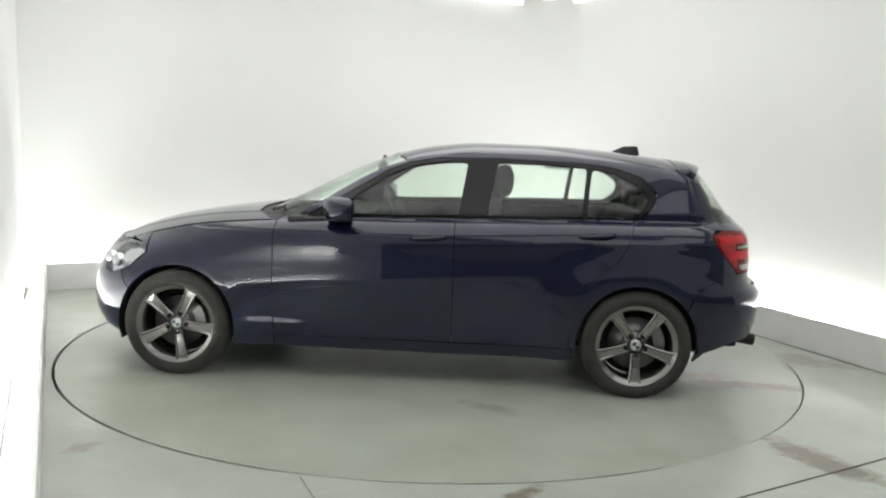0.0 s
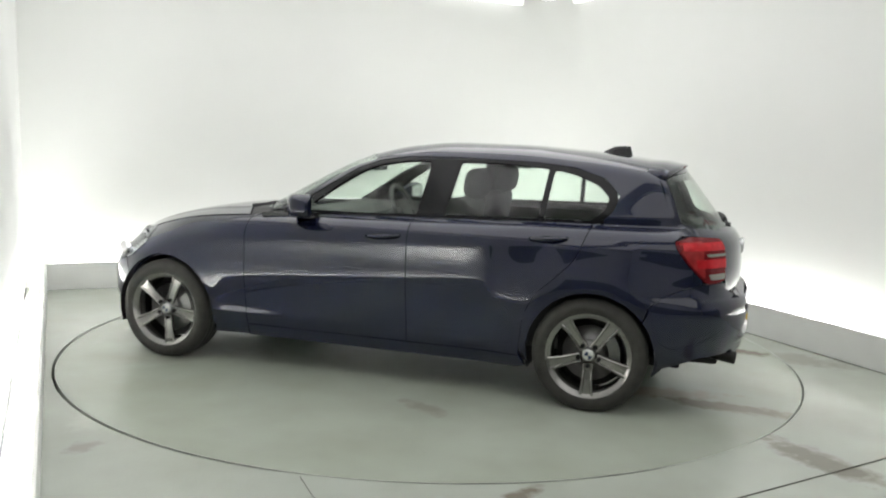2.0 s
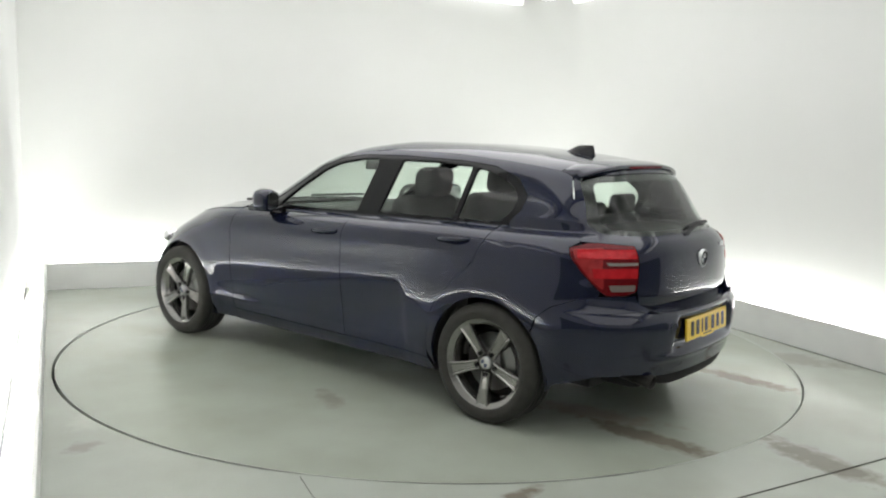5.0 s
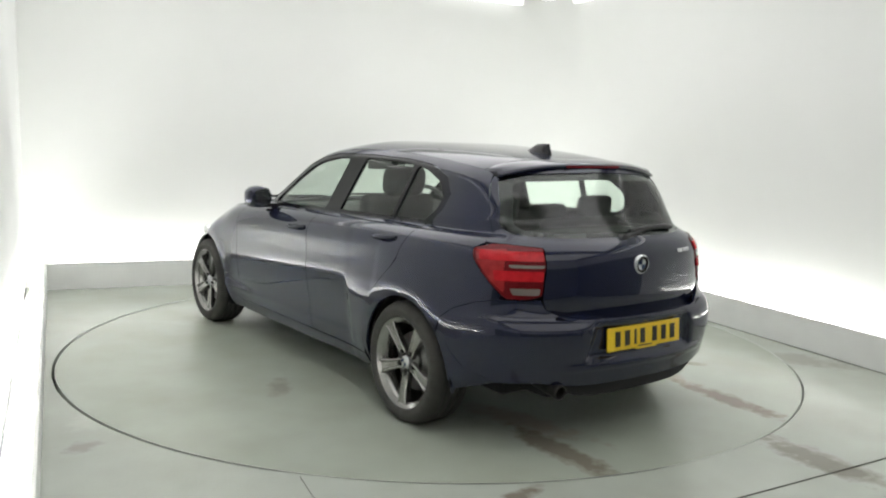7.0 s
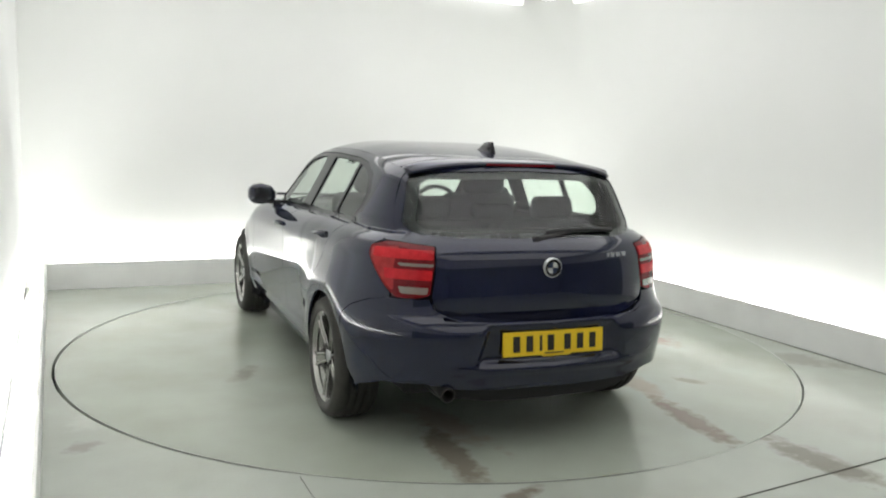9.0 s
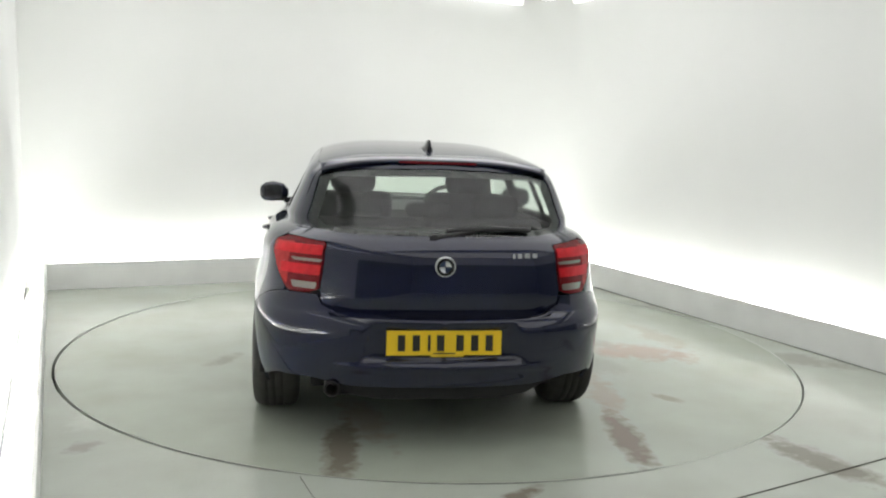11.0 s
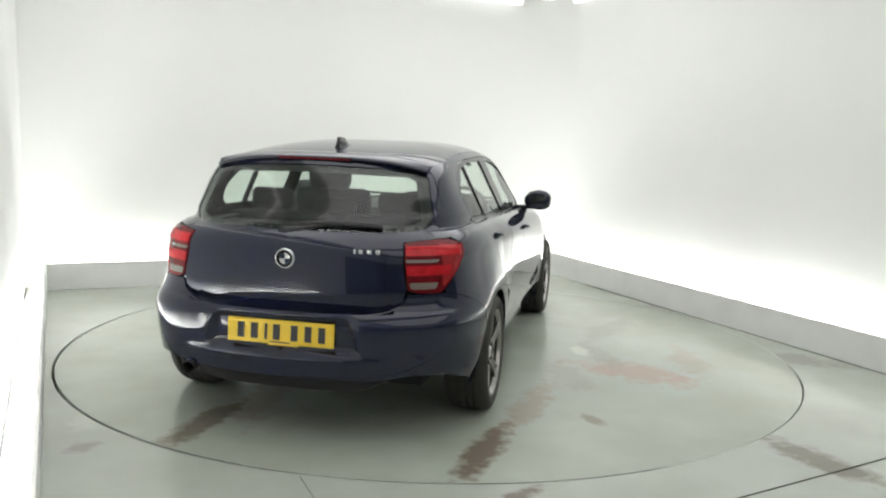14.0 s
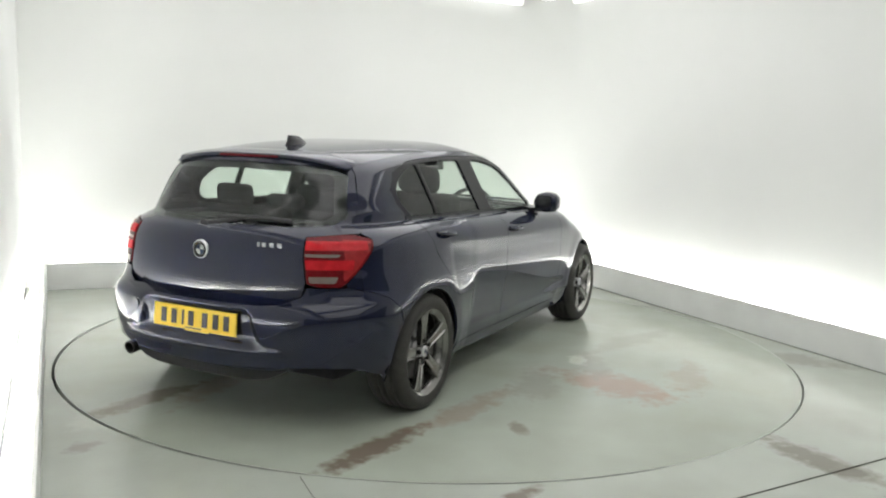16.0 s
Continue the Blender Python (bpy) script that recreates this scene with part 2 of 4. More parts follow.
DISC_PAINT = floor_material("turntable_paint", (0.394, 0.429, 0.370), [
    (-1.95, -0.72, 0.48, 0.085, -8, BROWN, 0.95), (-1.98, 0.68, 0.40, 0.095, -4, BROWN, 0.8), (-1.2, -0.84, 0.5, 0.10, -6, RUST, 0.35),
    (-0.30, -1.38, 0.46, 0.24, 75, (0.33, 0.235, 0.20), 0.75), (0.05, -1.16, 0.34, 0.12, 20, GREY, 0.55), (0.13, -1.03, 0.16, 0.07, 25, (0.66, 0.66, 0.60), 0.55), (-1.33, -1.20, 0.11, 0.05, 35, BROWN, 0.55),
    (-0.42, 1.37, 0.20, 0.07, -25, GREY, 0.75), (-0.55, -1.0, 0.40, 0.16, 10, GREY, 0.5), (-1.6, 0.55, 0.42, 0.12, 12, RUST, 0.3),
    (0.9, -1.2, 0.6, 0.12, -15, GREY, 0.35), (1.2, 1.0, 0.5, 0.15, 40, GREY, 0.25), (0.1, -1.75, 0.4, 0.14, 5, RUST, 0.25)], 4.0)
build_floor()
build_walls()
build_upstands()
build_lights()


def build_turntable():
    bm = bmesh.new()
    bmesh.ops.create_cone(bm, cap_ends=True, segments=288, radius1=DISC - 0.006, radius2=DISC - 0.006, depth=0.09, matrix=Matrix.Translation((0, 0, -0.045)))
    ob = part("turntable", bm, DISC_PAINT)
    bm = bmesh.new()
    n = 192
    a, b, c, d = [[bm.verts.new(p) for p in circle(r, n, z)] for r, z in ((DISC - .010, -.02), (DISC - .010, .0008), (DISC - .0056, .0008), (DISC - .0056, -.02))]
    for i in range(n):
        j = (i + 1) % n
        for p, q in ((a, b), (b, c), (c, d)):
            bm.faces.new((p[i], p[j], q[j], q[i]))
    bmesh.ops.recalc_face_normals(bm, faces=bm.faces[:])
    part("edge_strip", bm, EDGE, ob, "worn painted steel edge")
    return tagged(ob, "round grey-green painted turntable set in the floor, stained by tyres", "turntable")


EDGE = material("worn_edge_paint", (0.40, 0.42, 0.38), 0.45, 0.2, 0.35, 9.0)
turntable = build_turntable()
JOINT = material("dark_floor_joint", (0.09, 0.09, 0.075), 0.8, 0.0, 0.3, 20.0)


def floor_joint(x0, y0, x1, y1, w):
    d = Vector((x1 - x0, y1 - y0, 0))
    ob = part("floor_joint", box(0, -w / 2, 0, d.length, w / 2, 0.004, 0.001), JOINT)
    ob.matrix_world = pose(x0, y0, 0, 0, 0, math.degrees(math.atan2(d.y, d.x)))
    tagged(ob, "dark straight joint in the painted floor", "", "", "structure")


floor_joint(1.20, -2.55, 2.72, -1.70, 0.005)
base_gap = part("floor_joint", box(2.525, -2.9, 0, 2.532, 1.7, 0.004, 0.001), JOINT)
base_gap.matrix_world = R
tagged(base_gap, "dirty dark joint along the foot of the board", "", "", "structure")
floor_joint(-0.518, -2.395, -0.42, -2.62, 0.0013)



# ---- the car: x forward, y to its left, z up; origin on the ground between the axles ----
XM = -0.10
HUB_F, HUB_R, HUB_Z, ARCH = 1.337, -1.335, 0.306, 0.343
TAIL_BUMPER = knots((.15, -2.05), (.25, -2.115), (.36, -2.143), (.48, -2.163), (.56, -2.168), (.59, -2.161), (.62, -2.14), (.65, -2.112), (.72, -2.10), (.80, -2.10))
TAIL_GATE = knots((.50, -2.06), (.60, -2.075), (.72, -2.098), (.85, -2.090), (.90, -2.082), (.945, -2.056), (.985, -2.005), (1.05, -1.942), (1.15, -1.862), (1.28, -1.76), (1.36, -1.69))
TAIL_POWER = knots((.2, 10.5), (.5, 11), (.62, 10.5), (.7, 10), (.85, 10), (.94, 9.3), (1.05, 11), (1.27, 19), (1.36, 20))
NOSE = knots((.15, 2.0), (.22, 2.08), (.35, 2.12), (.5, 2.12), (.62, 2.09), (.70, 2.03), (.76, 1.96), (.82, 1.88), (.95, 1.80))
SCREEN = knots((.92, 1.0), (.96, .935), (1.05, .752), (1.15, .558), (1.25, .350), (1.30, .230), (1.335, .132), (1.38, .0))
HALF = knots((.15, .79), (.20, .825), (.28, .852), (.36, .864), (.45, .862), (.6, .868), (.72, .876), (.80, .879), (1.1, .879))
BELT = knots((-2.2, 1.0), (-1.3, .995), (-.3, .972), (.4, .950), (.8, .932), (1.2, .893), (1.6, .805), (1.9, .70), (2.15, .60))
CURL = knots((-2.2, .13), (.5, .13), (1.0, .16), (1.6, .24), (2.1, .30))
ROOF = knots((-1.80, 1.312), (-1.44, 1.368), (-1.1, 1.399), (-.75, 1.416), (-.4, 1.418), (-.1, 1.390), (.05, 1.358), (.17, 1.323))
CREASE = knots((-1.9, .905), (-1.1, .872), (-.1, .832), (.8, .800), (1.4, .775), (2.0, .74))
LINE = knots((-2.2, .60), (-1.62, .61), (-1.52, .645), (-1.40, .672), (-1.20, .668), (-1.09, .64), (-1.02, .588), (-.90, .575), (-.815, .578), (-.785, .606), (-.755, .655), (-.72, .672), (-.56, .667),
             (-.29, .65), (.13, .622), (.55, .597), (.95, .57), (1.3, .57), (2.1, .56))
HOOD = knots((.90, .968), (1.2, .945), (1.55, .887), (1.8, .815), (1.95, .745), (2.06, .67))


def rail(x):
    return ROOF(x) - 0.062


def half_width(x, z):
    """Half width before the ends round off: doors, shoulder, glass."""
    x, z = np.asarray(x, float), np.asarray(z, float)
    top = BELT(x)
    # flank: hardest point along LINE, leaning in below it and slightly above it, then the shoulder above the crease
    d = z - LINE(x)
    wide = .878 + .018 * d - .042 * (np.sqrt(d ** 2 + .013 ** 2) - .013)
    wide = np.where(z < .36, HALF(z) / HALF(.36) * (.878 + .060 * (.36 - LINE(x)) + .00055), wide)
    # the haunch over the rear wheel leans in towards the shoulder
    lean = np.clip(d - .015, 0, .24)
    wide = wide - .125 / (1 + np.exp((x + .98) / .09)) * lean ** 2 / (lean + .03)
    # the doors tuck in further between the wheels
    mid_x = 1 / (1 + np.exp(-(x + .90) / .045)) / (1 + np.exp((x - .90) / .045))
    wide = wide - mid_x * .075 * (np.sqrt(np.clip(-d, 0, .30) ** 2 + .012 ** 2) - .012)
    w = np.clip((top - z) / 0.20, 0, 1)
    soft = CURL(x) * (1 - w) ** 2
    u = np.clip((z - CREASE(x)) / np.maximum(top - CREASE(x), .05), 0, 1)
    hard = CURL(x) * (.25 * (np.sqrt(u ** 2 + .0036) - .06) + .765 * u ** 4)
    k = 1 / (1 + np.exp(-(x - 1.05) / .07))
    low = wide * (1 - soft * k - hard * (1 - k))
    # shoulder crease, hollow below it, and the lower door line
    dz = z - CREASE(x)
    mid = 1 / (1 + np.exp(-(x + 1.85) / 0.06)) / (1 + np.exp((x - 1.75) / 0.08))
    low = low + mid * (0.0035 * np.exp(-(np.sqrt(dz ** 2 + 0.018 ** 2) - 0.018) / 0.04) - 0.002 * np.exp(-((dz + 0.10) / 0.06) ** 2))
    sill = 1 / (1 + np.exp(-(x + .85) / 0.05)) / (1 + np.exp((x - .95) / 0.05))
    fade = 0.1 + 0.9 / (1 + np.exp(-(x - .58) / .06))
    low = low + sill * fade * (0.006 * np.exp(-((z - .330) / .020) ** 2) - 0.005 * np.exp(-((z - .385) / .035) ** 2))
    for hub, swell, spread in ((HUB_F, .008, .06), (HUB_R, .017, .14)):
        r = np.hypot(x - hub, (z - HUB_Z) * 0.97)
        low = low + swell * np.exp(-(np.clip(r - 0.36, 0, 9) / spread) ** 2) * np.clip((z - 0.12) / 0.25, 0, 1)
    low = low + .006 / (1 + np.exp((x + 1.80) / .05)) * np.exp(-((z - .585) / .06) ** 2)
    zr = rail(np.clip(x, -1.75, .1))
    up = .772 - .485 * (z - .968)
    up = up - 0.03 * np.clip((z - zr + .05) / .05, 0, 1.5) ** 2
    return np.where(z <= top, low, np.minimum(up, low))


def body_y(x, z, gate=True):
    x, z = np.asarray(x, float), np.asarray(z, float)
    tail = TAIL_GATE(z) if gate else TAIL_BUMPER(z)
    t = np.clip((XM - x) / (XM - tail), 0, 0.9995)
    rear = (1 - t ** TAIL_POWER(z)) ** (1 / 2.2)
    t = np.clip((x - XM) / (NOSE(z) - XM), 0, 0.9995)
    front = (1 - t ** 6) ** (1 / 2.2)
    t = np.clip((x - XM) / (SCREEN(z) - XM), 0, 0.9995)
    front = np.where(z > BELT(x) + 1e-6, (1 - t ** 4.2) ** 0.5, front)
    return half_width(x, z) * np.where(x < XM, rear, front)


def side(uv, gate=True):
    uv = np.asarray(uv, float)
    return np.stack([uv[:, 0], body_y(uv[:, 0], uv[:, 1], gate), uv[:, 1]], 1)


def quarter_side(uv):
    """The rear quarter, which eases into the bumper's line near its lower seam."""
    uv = np.asarray(uv, float)
    k = np.clip((.80 - uv[:, 1]) / .08, 0, 1)
    k = k * k * (3 - 2 * k)
    x, z = uv[:, 0], uv[:, 1]
    return np.stack([x, body_y(x, z) * (1 - k) + body_y(x, z, False) * k, z], 1)


class Wrap:
    """The body's plan outline, run along from its side round a corner to the centre line: (run, height) to a point."""

    def __init__(self, end, power, m, sign, press=None):
        self.end, self.power, self.m, self.sign, self.press = end, power, m, sign, press
        s = np.linspace(0, 1, 1500)
        self.phi = np.pi / 2 * s ** 3
        p = self.at(self.phi, np.full_like(s, 0.6))
        self.run = np.concatenate([[0], np.cumsum(np.hypot(*np.diff(p[:, :2], axis=0).T))])
        self.length = self.run[-1]

    def at(self, phi, z):
        sn, cs = np.clip(np.sin(phi), 1e-12, 1), np.clip(np.cos(phi), 0, 1)
        t = sn ** (2 / self.power(z))
        x = XM + (self.end(z) - XM) * t
        y = half_width(x, z) * cs ** (2 / self.m)
        if self.press:
            x = x + self.press(y, z)
        return np.stack([x, y, z], 1)

    def __call__(self, uv):
        uv = np.asarray(uv, float)
        return self.at(np.interp(np.minimum(uv[:, 0], self.length), self.run, self.phi), uv[:, 1])

    def find(self, axis, value, z):
        """(run, height) of the point of height z that has this x or y."""
        p = self.at(self.phi, np.full_like(self.phi, z))
        if axis == "x":
            k = p[:, 0] * self.sign
        else:
            keep = self.phi > 0.5
            return (float(np.interp(-value, -p[keep, 1], self.run[keep])), z)
        return (float(np.interp(value * self.sign, k, self.run)), z)

    def line(self, pts):
        return [self.find(*p) for p in pts]


GATE = Wrap(TAIL_GATE, TAIL_POWER, 2.2, -1)
def bumper_press(y, z):
    """Recess round the number plate and the lip below it."""
    def step(v, a, w):
        return 1 / (1 + np.exp(-(v - a) / w))
    recess = (1 - step(np.abs(y), .33 + .25 * (.60 - z), .010)) * step(z, .435, .008) * (1 - step(z, .592, .006))
    lip = np.exp(-((z - .400) / .016) ** 2) * (1 - step(np.abs(y), .50, .02))
    return .036 * recess - .010 * lip


BUMPER = Wrap(TAIL_BUMPER, TAIL_POWER, 2.2, -1, bumper_press)
FRONT = Wrap(NOSE, lambda z: 6.0 + 0 * z, 2.2, 1)
WIND = Wrap(SCREEN, lambda z: 4.2 + 0 * z, 2.0, 1)


def resample(loop, step):
    out = []
    n = len(loop)
    for i in range(n):
        a, b = np.array(loop[i]), np.array(loop[(i + 1) % n])
        k = max(1, int(math.ceil(np.hypot(*(b - a)) / step)))
        out += [a + (b - a) * j / k for j in range(k)]
    return np.array(out)


def eased(loop, times=2, fixed=()):
    """Corner cutting: rounds an outline off. Corners named in fixed stay."""
    pts = [(np.array(p, float), i in fixed) for i, p in enumerate(loop)]
    for _ in range(times):
        out = []
        n = len(pts)
        for i in range(n):
            (a, fa), (b, fb) = pts[i], pts[(i + 1) % n]
            if fa:
                out.append((a, True))
            else:
                out.append((a * .75 + b * .25, False))
            if not fb:
                out.append((a * .25 + b * .75, False))
        pts = out
    return [p for p, _ in pts]


def fillet(loop, r, keep=9e9):
    """Rounds each corner of an outline by about r."""
    out = []
    n = len(loop)
    for i in range(n):
        a, b, c = (np.array(loop[k % n], float) for k in (i - 1, i, i + 1))
        la, lc = np.linalg.norm(a - b), np.linalg.norm(c - b)
        if b[0] > keep - 1e-5:
            out.append(b)
            continue
        p = b + (a - b) / la * min(r, la * .45)
        q = b + (c - b) / lc * min(r, lc * .45)
        out += [(1 - t) ** 2 * p + 2 * t * (1 - t) * b + t * t * q for t in (0, .25, .5, .75, 1)]
    return out


def arc(cx, cz, r, a0, a1, n=28):
    return [(cx + r * math.cos(radians(a0 + (a1 - a0) * i / n)), cz + r * math.sin(radians(a0 + (a1 - a0) * i / n))) for i in range(n + 1)]


def inside(poly, pts):
    x, y = pts[:, 0], pts[:, 1]
    got = np.zeros(len(pts), bool)
    x1, y1 = poly[:, 0], poly[:, 1]
    x2, y2 = np.roll(x1, -1), np.roll(y1, -1)
    for a, b, c, d in zip(x1, y1, x2, y2):
        if b != d:
            got ^= ((b > y) != (d > y)) & (x < (c - a) * (y - b) / (d - b) + a)
    return got


def shrunk(loop, gap, hold=None):
    prev, nxt = np.roll(loop, 1, 0), np.roll(loop, -1, 0)
    d = nxt - prev
    d /= np.maximum(np.hypot(d[:, 0], d[:, 1]), 1e-9)[:, None]
    area = 0.5 * np.sum(loop[:, 0] * nxt[:, 1] - nxt[:, 0] * loop[:, 1])
    n = np.stack([-d[:, 1], d[:, 0]], 1) * np.sign(area)
    out = loop + n * gap
    if hold is not None:
        still = loop[:, 0] > hold - 1e-5
        out[still] = loop[still]
    return out


def panel(name, loops, mp, mat, parent, gap=0.0022, step=0.028, depth=0.016, label="", both=False, centre=None, off=0.0):
    """A pressed panel cut out of a curved surface: outline and holes in the surface's own run and height, edges turned in.
    centre: the run at which the car's middle lies, where the mirrored half is joined on."""
    from mathutils.geometry import delaunay_2d_cdt
    rings = [resample(l, step * 0.6) for l in loops]
    rings = [shrunk(r, gap if i == 0 else -gap, centre) for i, r in enumerate(rings)]
    pts, edges = [], []
    for r in rings:
        k = len(pts)
        pts += [tuple(p) for p in r]
        edges += [(k + i, k + (i + 1) % len(r)) for i in range(len(r))]
    lo, hi = rings[0].min(0), rings[0].max(0)
    gx, gy = np.meshgrid(np.arange(lo[0] + step / 2, hi[0], step), np.arange(lo[1] + step / 2, hi[1], step))
    g = np.stack([gx.ravel(), gy.ravel()], 1)
    keep = inside(rings[0], g)
    for r in rings[1:]:
        keep &= ~inside(r, g)
    g = g[keep]
    rim = np.concatenate(rings)
    if len(g):
        d2 = ((g[:, None, :] - rim[None]) ** 2).sum(2).min(1)
        g = g[d2 > (step * 0.42) ** 2]
    pts += [tuple(p) for p in g]
    vs, _, fs, *_ = delaunay_2d_cdt([Vector(p) for p in pts], edges, [], 0, 1e-6)
    uv = np.array([tuple(v) for v in vs])
    fs = np.array([tuple(f) for f in fs if len(f) == 3])
    mid = uv[fs].mean(1)
    keep = inside(rings[0], mid)
    for r in rings[1:]:
        keep &= ~inside(r, mid)
    fs = fs[keep]
    p = mp(uv)
    e = 0.004
    du = mp(uv + (e, 0)) - mp(uv - (e, 0))
    dv = mp(uv + (0, e)) - mp(uv - (0, e))
    nrm = np.cross(du, dv)
    nrm /= np.maximum(np.linalg.norm(nrm, axis=1), 1e-9)[:, None]
    if np.sum(nrm * (p - np.array([-0.1, 0, 0.5]))) < 0:
        nrm = -nrm
    if centre is not None:
        mids = uv[:, 0] > centre - 1e-4
        p[mids, 1] = 0
        nrm[mids, 1] = 0
        nrm /= np.linalg.norm(nrm, axis=1)[:, None]
    p = p + nrm * off
    tri = np.cross(p[fs[:, 1]] - p[fs[:, 0]], p[fs[:, 2]] - p[fs[:, 0]])
    flip = np.sum(tri * nrm[fs[:, 0]], 1) < 0
    fs[flip] = fs[flip][:, ::-1]
    count = {}
    for f in fs:
        for a, b in ((f[0], f[1]), (f[1], f[2]), (f[2], f[0])):
            count[(a, b)] = 1
    border = [(a, b) for a, b in count if (b, a) not in count]
    if centre is not None:
        border = [(a, b) for a, b in border if not (uv[a, 0] > centre - 1e-4 and uv[b, 0] > centre - 1e-4)]
    verts, faces, norms = [], [], []

    def add(sign):
        k = len(verts)
        s = np.array([1, sign, 1])
        verts.extend((p * s).tolist())
        back = {}
        for a, b in border:
            for v in (a, b):
                if v not in back:
                    back[v] = len(verts)
                    verts.append(((p[v] - nrm[v] * depth) * s).tolist())
        for f in fs:
            f = f if sign > 0 else f[::-1]
            faces.append([k + int(i) for i in f])
            norms.extend((nrm[i] * s).tolist() for i in f)
        for a, b in border:
            q = [k + int(b), k + int(a), back[a], back[b]]
            q = q if sign > 0 else q[::-1]
            faces.append(q)
            c = [np.array(verts[i]) for i in q]
            fn = np.cross(c[1] - c[0], c[3] - c[0])
            fn /= max(np.linalg.norm(fn), 1e-12)
            norms.extend([fn.tolist()] * 4)

    def finish():
        me = bpy.data.meshes.new(name)
        me.from_pydata(verts, [], faces)
        me.materials.append(mat)
        me.polygons.foreach_set("use_smooth", [True] * len(me.polygons))
        me.normals_split_custom_set(norms)
        ob = new(name, me)
        ob.parent = parent
        if label:
            ob["label"] = label
        return ob

    add(1)
    if centre is not None:
        add(-1)
        return finish()
    first = finish()
    if both:
        verts, faces, norms = [], [], []
        add(-1)
        return first, finish()
    return first


# ---- car materials ----
def car_paint():
    m = material("dark_blue_metallic_paint", (0.0062, 0.0088, 0.0290), 0.45, 0.15, 0.12, 900.0, coat=1.0, spec=0.0)
    b = m.node_tree.nodes["Principled BSDF"]
    b.inputs["Coat Roughness"].default_value = 0.012
    b.inputs["Coat IOR"].default_value = 1.56
    return m


def clear_glass(name, tint):
    m = bpy.data.materials.new(name)
    m.use_nodes = True
    nt = m.node_tree
    nt.nodes.remove(nt.nodes["Principled BSDF"])
    out = nt.nodes["Material Output"]
    tr, gl, mx, lw, pw, ma = (nt.nodes.new("ShaderNode" + k) for k in ("BsdfTransparent", "BsdfGlossy", "MixShader", "LayerWeight", "Math", "Math"))
    tr.inputs["Color"].default_value = (*tint, 1)
    gl.inputs["Roughness"].default_value = 0.01
    lw.inputs["Blend"].default_value = 0.5
    pw.operation, ma.operation = "POWER", "MULTIPLY_ADD"
    pw.inputs[1].default_value = 5.0
    ma.inputs[1].default_value, ma.inputs[2].default_value = 0.93, 0.058
    nt.links.new(lw.outputs["Facing"], pw.inputs[0])
    nt.links.new(pw.outputs[0], ma.inputs[0])
    nt.links.new(ma.outputs[0], mx.inputs[0])
    nt.links.new(tr.outputs[0], mx.inputs[1])
    nt.links.new(gl.outputs[0], mx.inputs[2])
    nt.links.new(mx.outputs[0], out.inputs["Surface"])
    return m


PAINT = car_paint()
TRIM = material("black_gloss_trim", (0.008, 0.008, 0.009), 0.16, vary=0.1, spec=0.25)
PLASTIC = material("black_grained_plastic", (0.022, 0.022, 0.023), 0.6, vary=0.1, bump=0.1, bump_scale=400)
RUBBER = material("tyre_rubber", (0.034, 0.033, 0.029), 0.8, vary=0.35, scale=20, bump=0.2, bump_scale=120)
ALLOY = material("grey_painted_alloy", (0.27, 0.265, 0.255), 0.19, 0.9, vary=0.06, scale=30)
STEEL = material("brushed_steel", (0.20, 0.20, 0.195), 0.35, 0.95, vary=0.1, scale=50)
SOOT = material("sooty_steel", (0.030, 0.028, 0.026), 0.5, 0.6, vary=0.3, scale=60)
CHROME = material("chrome", (0.82, 0.83, 0.84), 0.12, 1.0, vary=0.02)
SILVER = material("silver_enamel", (0.66, 0.67, 0.68), 0.25, 0.6, vary=0.02)
CLOTH = material("dark_grey_seat_cloth", (0.034, 0.035, 0.035), 0.85, vary=0.2, scale=60, bump=0.2, bump_scale=500)
CABIN = material("dark_cabin_plastic", (0.046, 0.047, 0.045), 0.65, vary=0.15, scale=30)
LINING = material("pale_grey_headlining", (0.36, 0.37, 0.35), 0.9, vary=0.05, scale=80)
WELL = material("black_wheel_liner", (0.010, 0.010, 0.010), 0.85, vary=0.2)
RED_LENS = material("red_lamp_lens", (0.30, 0.020, 0.022), 0.12, vary=0.45, scale=22, coat=0.6, spec=0.0)
RED_DEEP = material("deep_red_lamp_lens", (0.13, 0.006, 0.009), 0.12, vary=0.4, scale=25, coat=0.6, spec=0.0)
RED_BRIGHT = material("bright_red_lamp_bar", (0.48, 0.014, 0.020), 0.15, vary=0.45, scale=26, coat=0.6, spec=0.0)
CLEAR_LENS = material("clear_lamp_strip", (0.25, 0.20, 0.18), 0.15, 0.3, vary=0.15, scale=60, coat=1.0)
LAMP_BOWL = material("silver_lamp_bowl", (0.75, 0.76, 0.77), 0.18, 0.9, vary=0.1, scale=40)
YELLOW = material("yellow_reflective_plate", (0.83, 0.56, 0.02), 0.4, vary=0.03, scale=40)
BLACK = material("black_plate_character", (0.02, 0.018, 0.015), 0.5)
BADGE_BLUE = material("dark_blue_enamel", (0.03, 0.045, 0.085), 0.2, vary=0.05)
GLASS = clear_glass("green_tinted_glass", (0.86, 0.935, 0.88))
LAMP_GLASS = clear_glass("clear_lamp_cover", (0.95, 0.96, 0.96))

car = new("car")
tagged(car, "dark navy blue five-door hatchback with grey alloy wheels on the turntable", "car")


# ---- body panels ----
def belt_line(x0, x1, dz=0.0, n=24):
    return [(x0 + (x1 - x0) * i / n, float(BELT(x0 + (x1 - x0) * i / n)) + dz) for i in range(n + 1)]


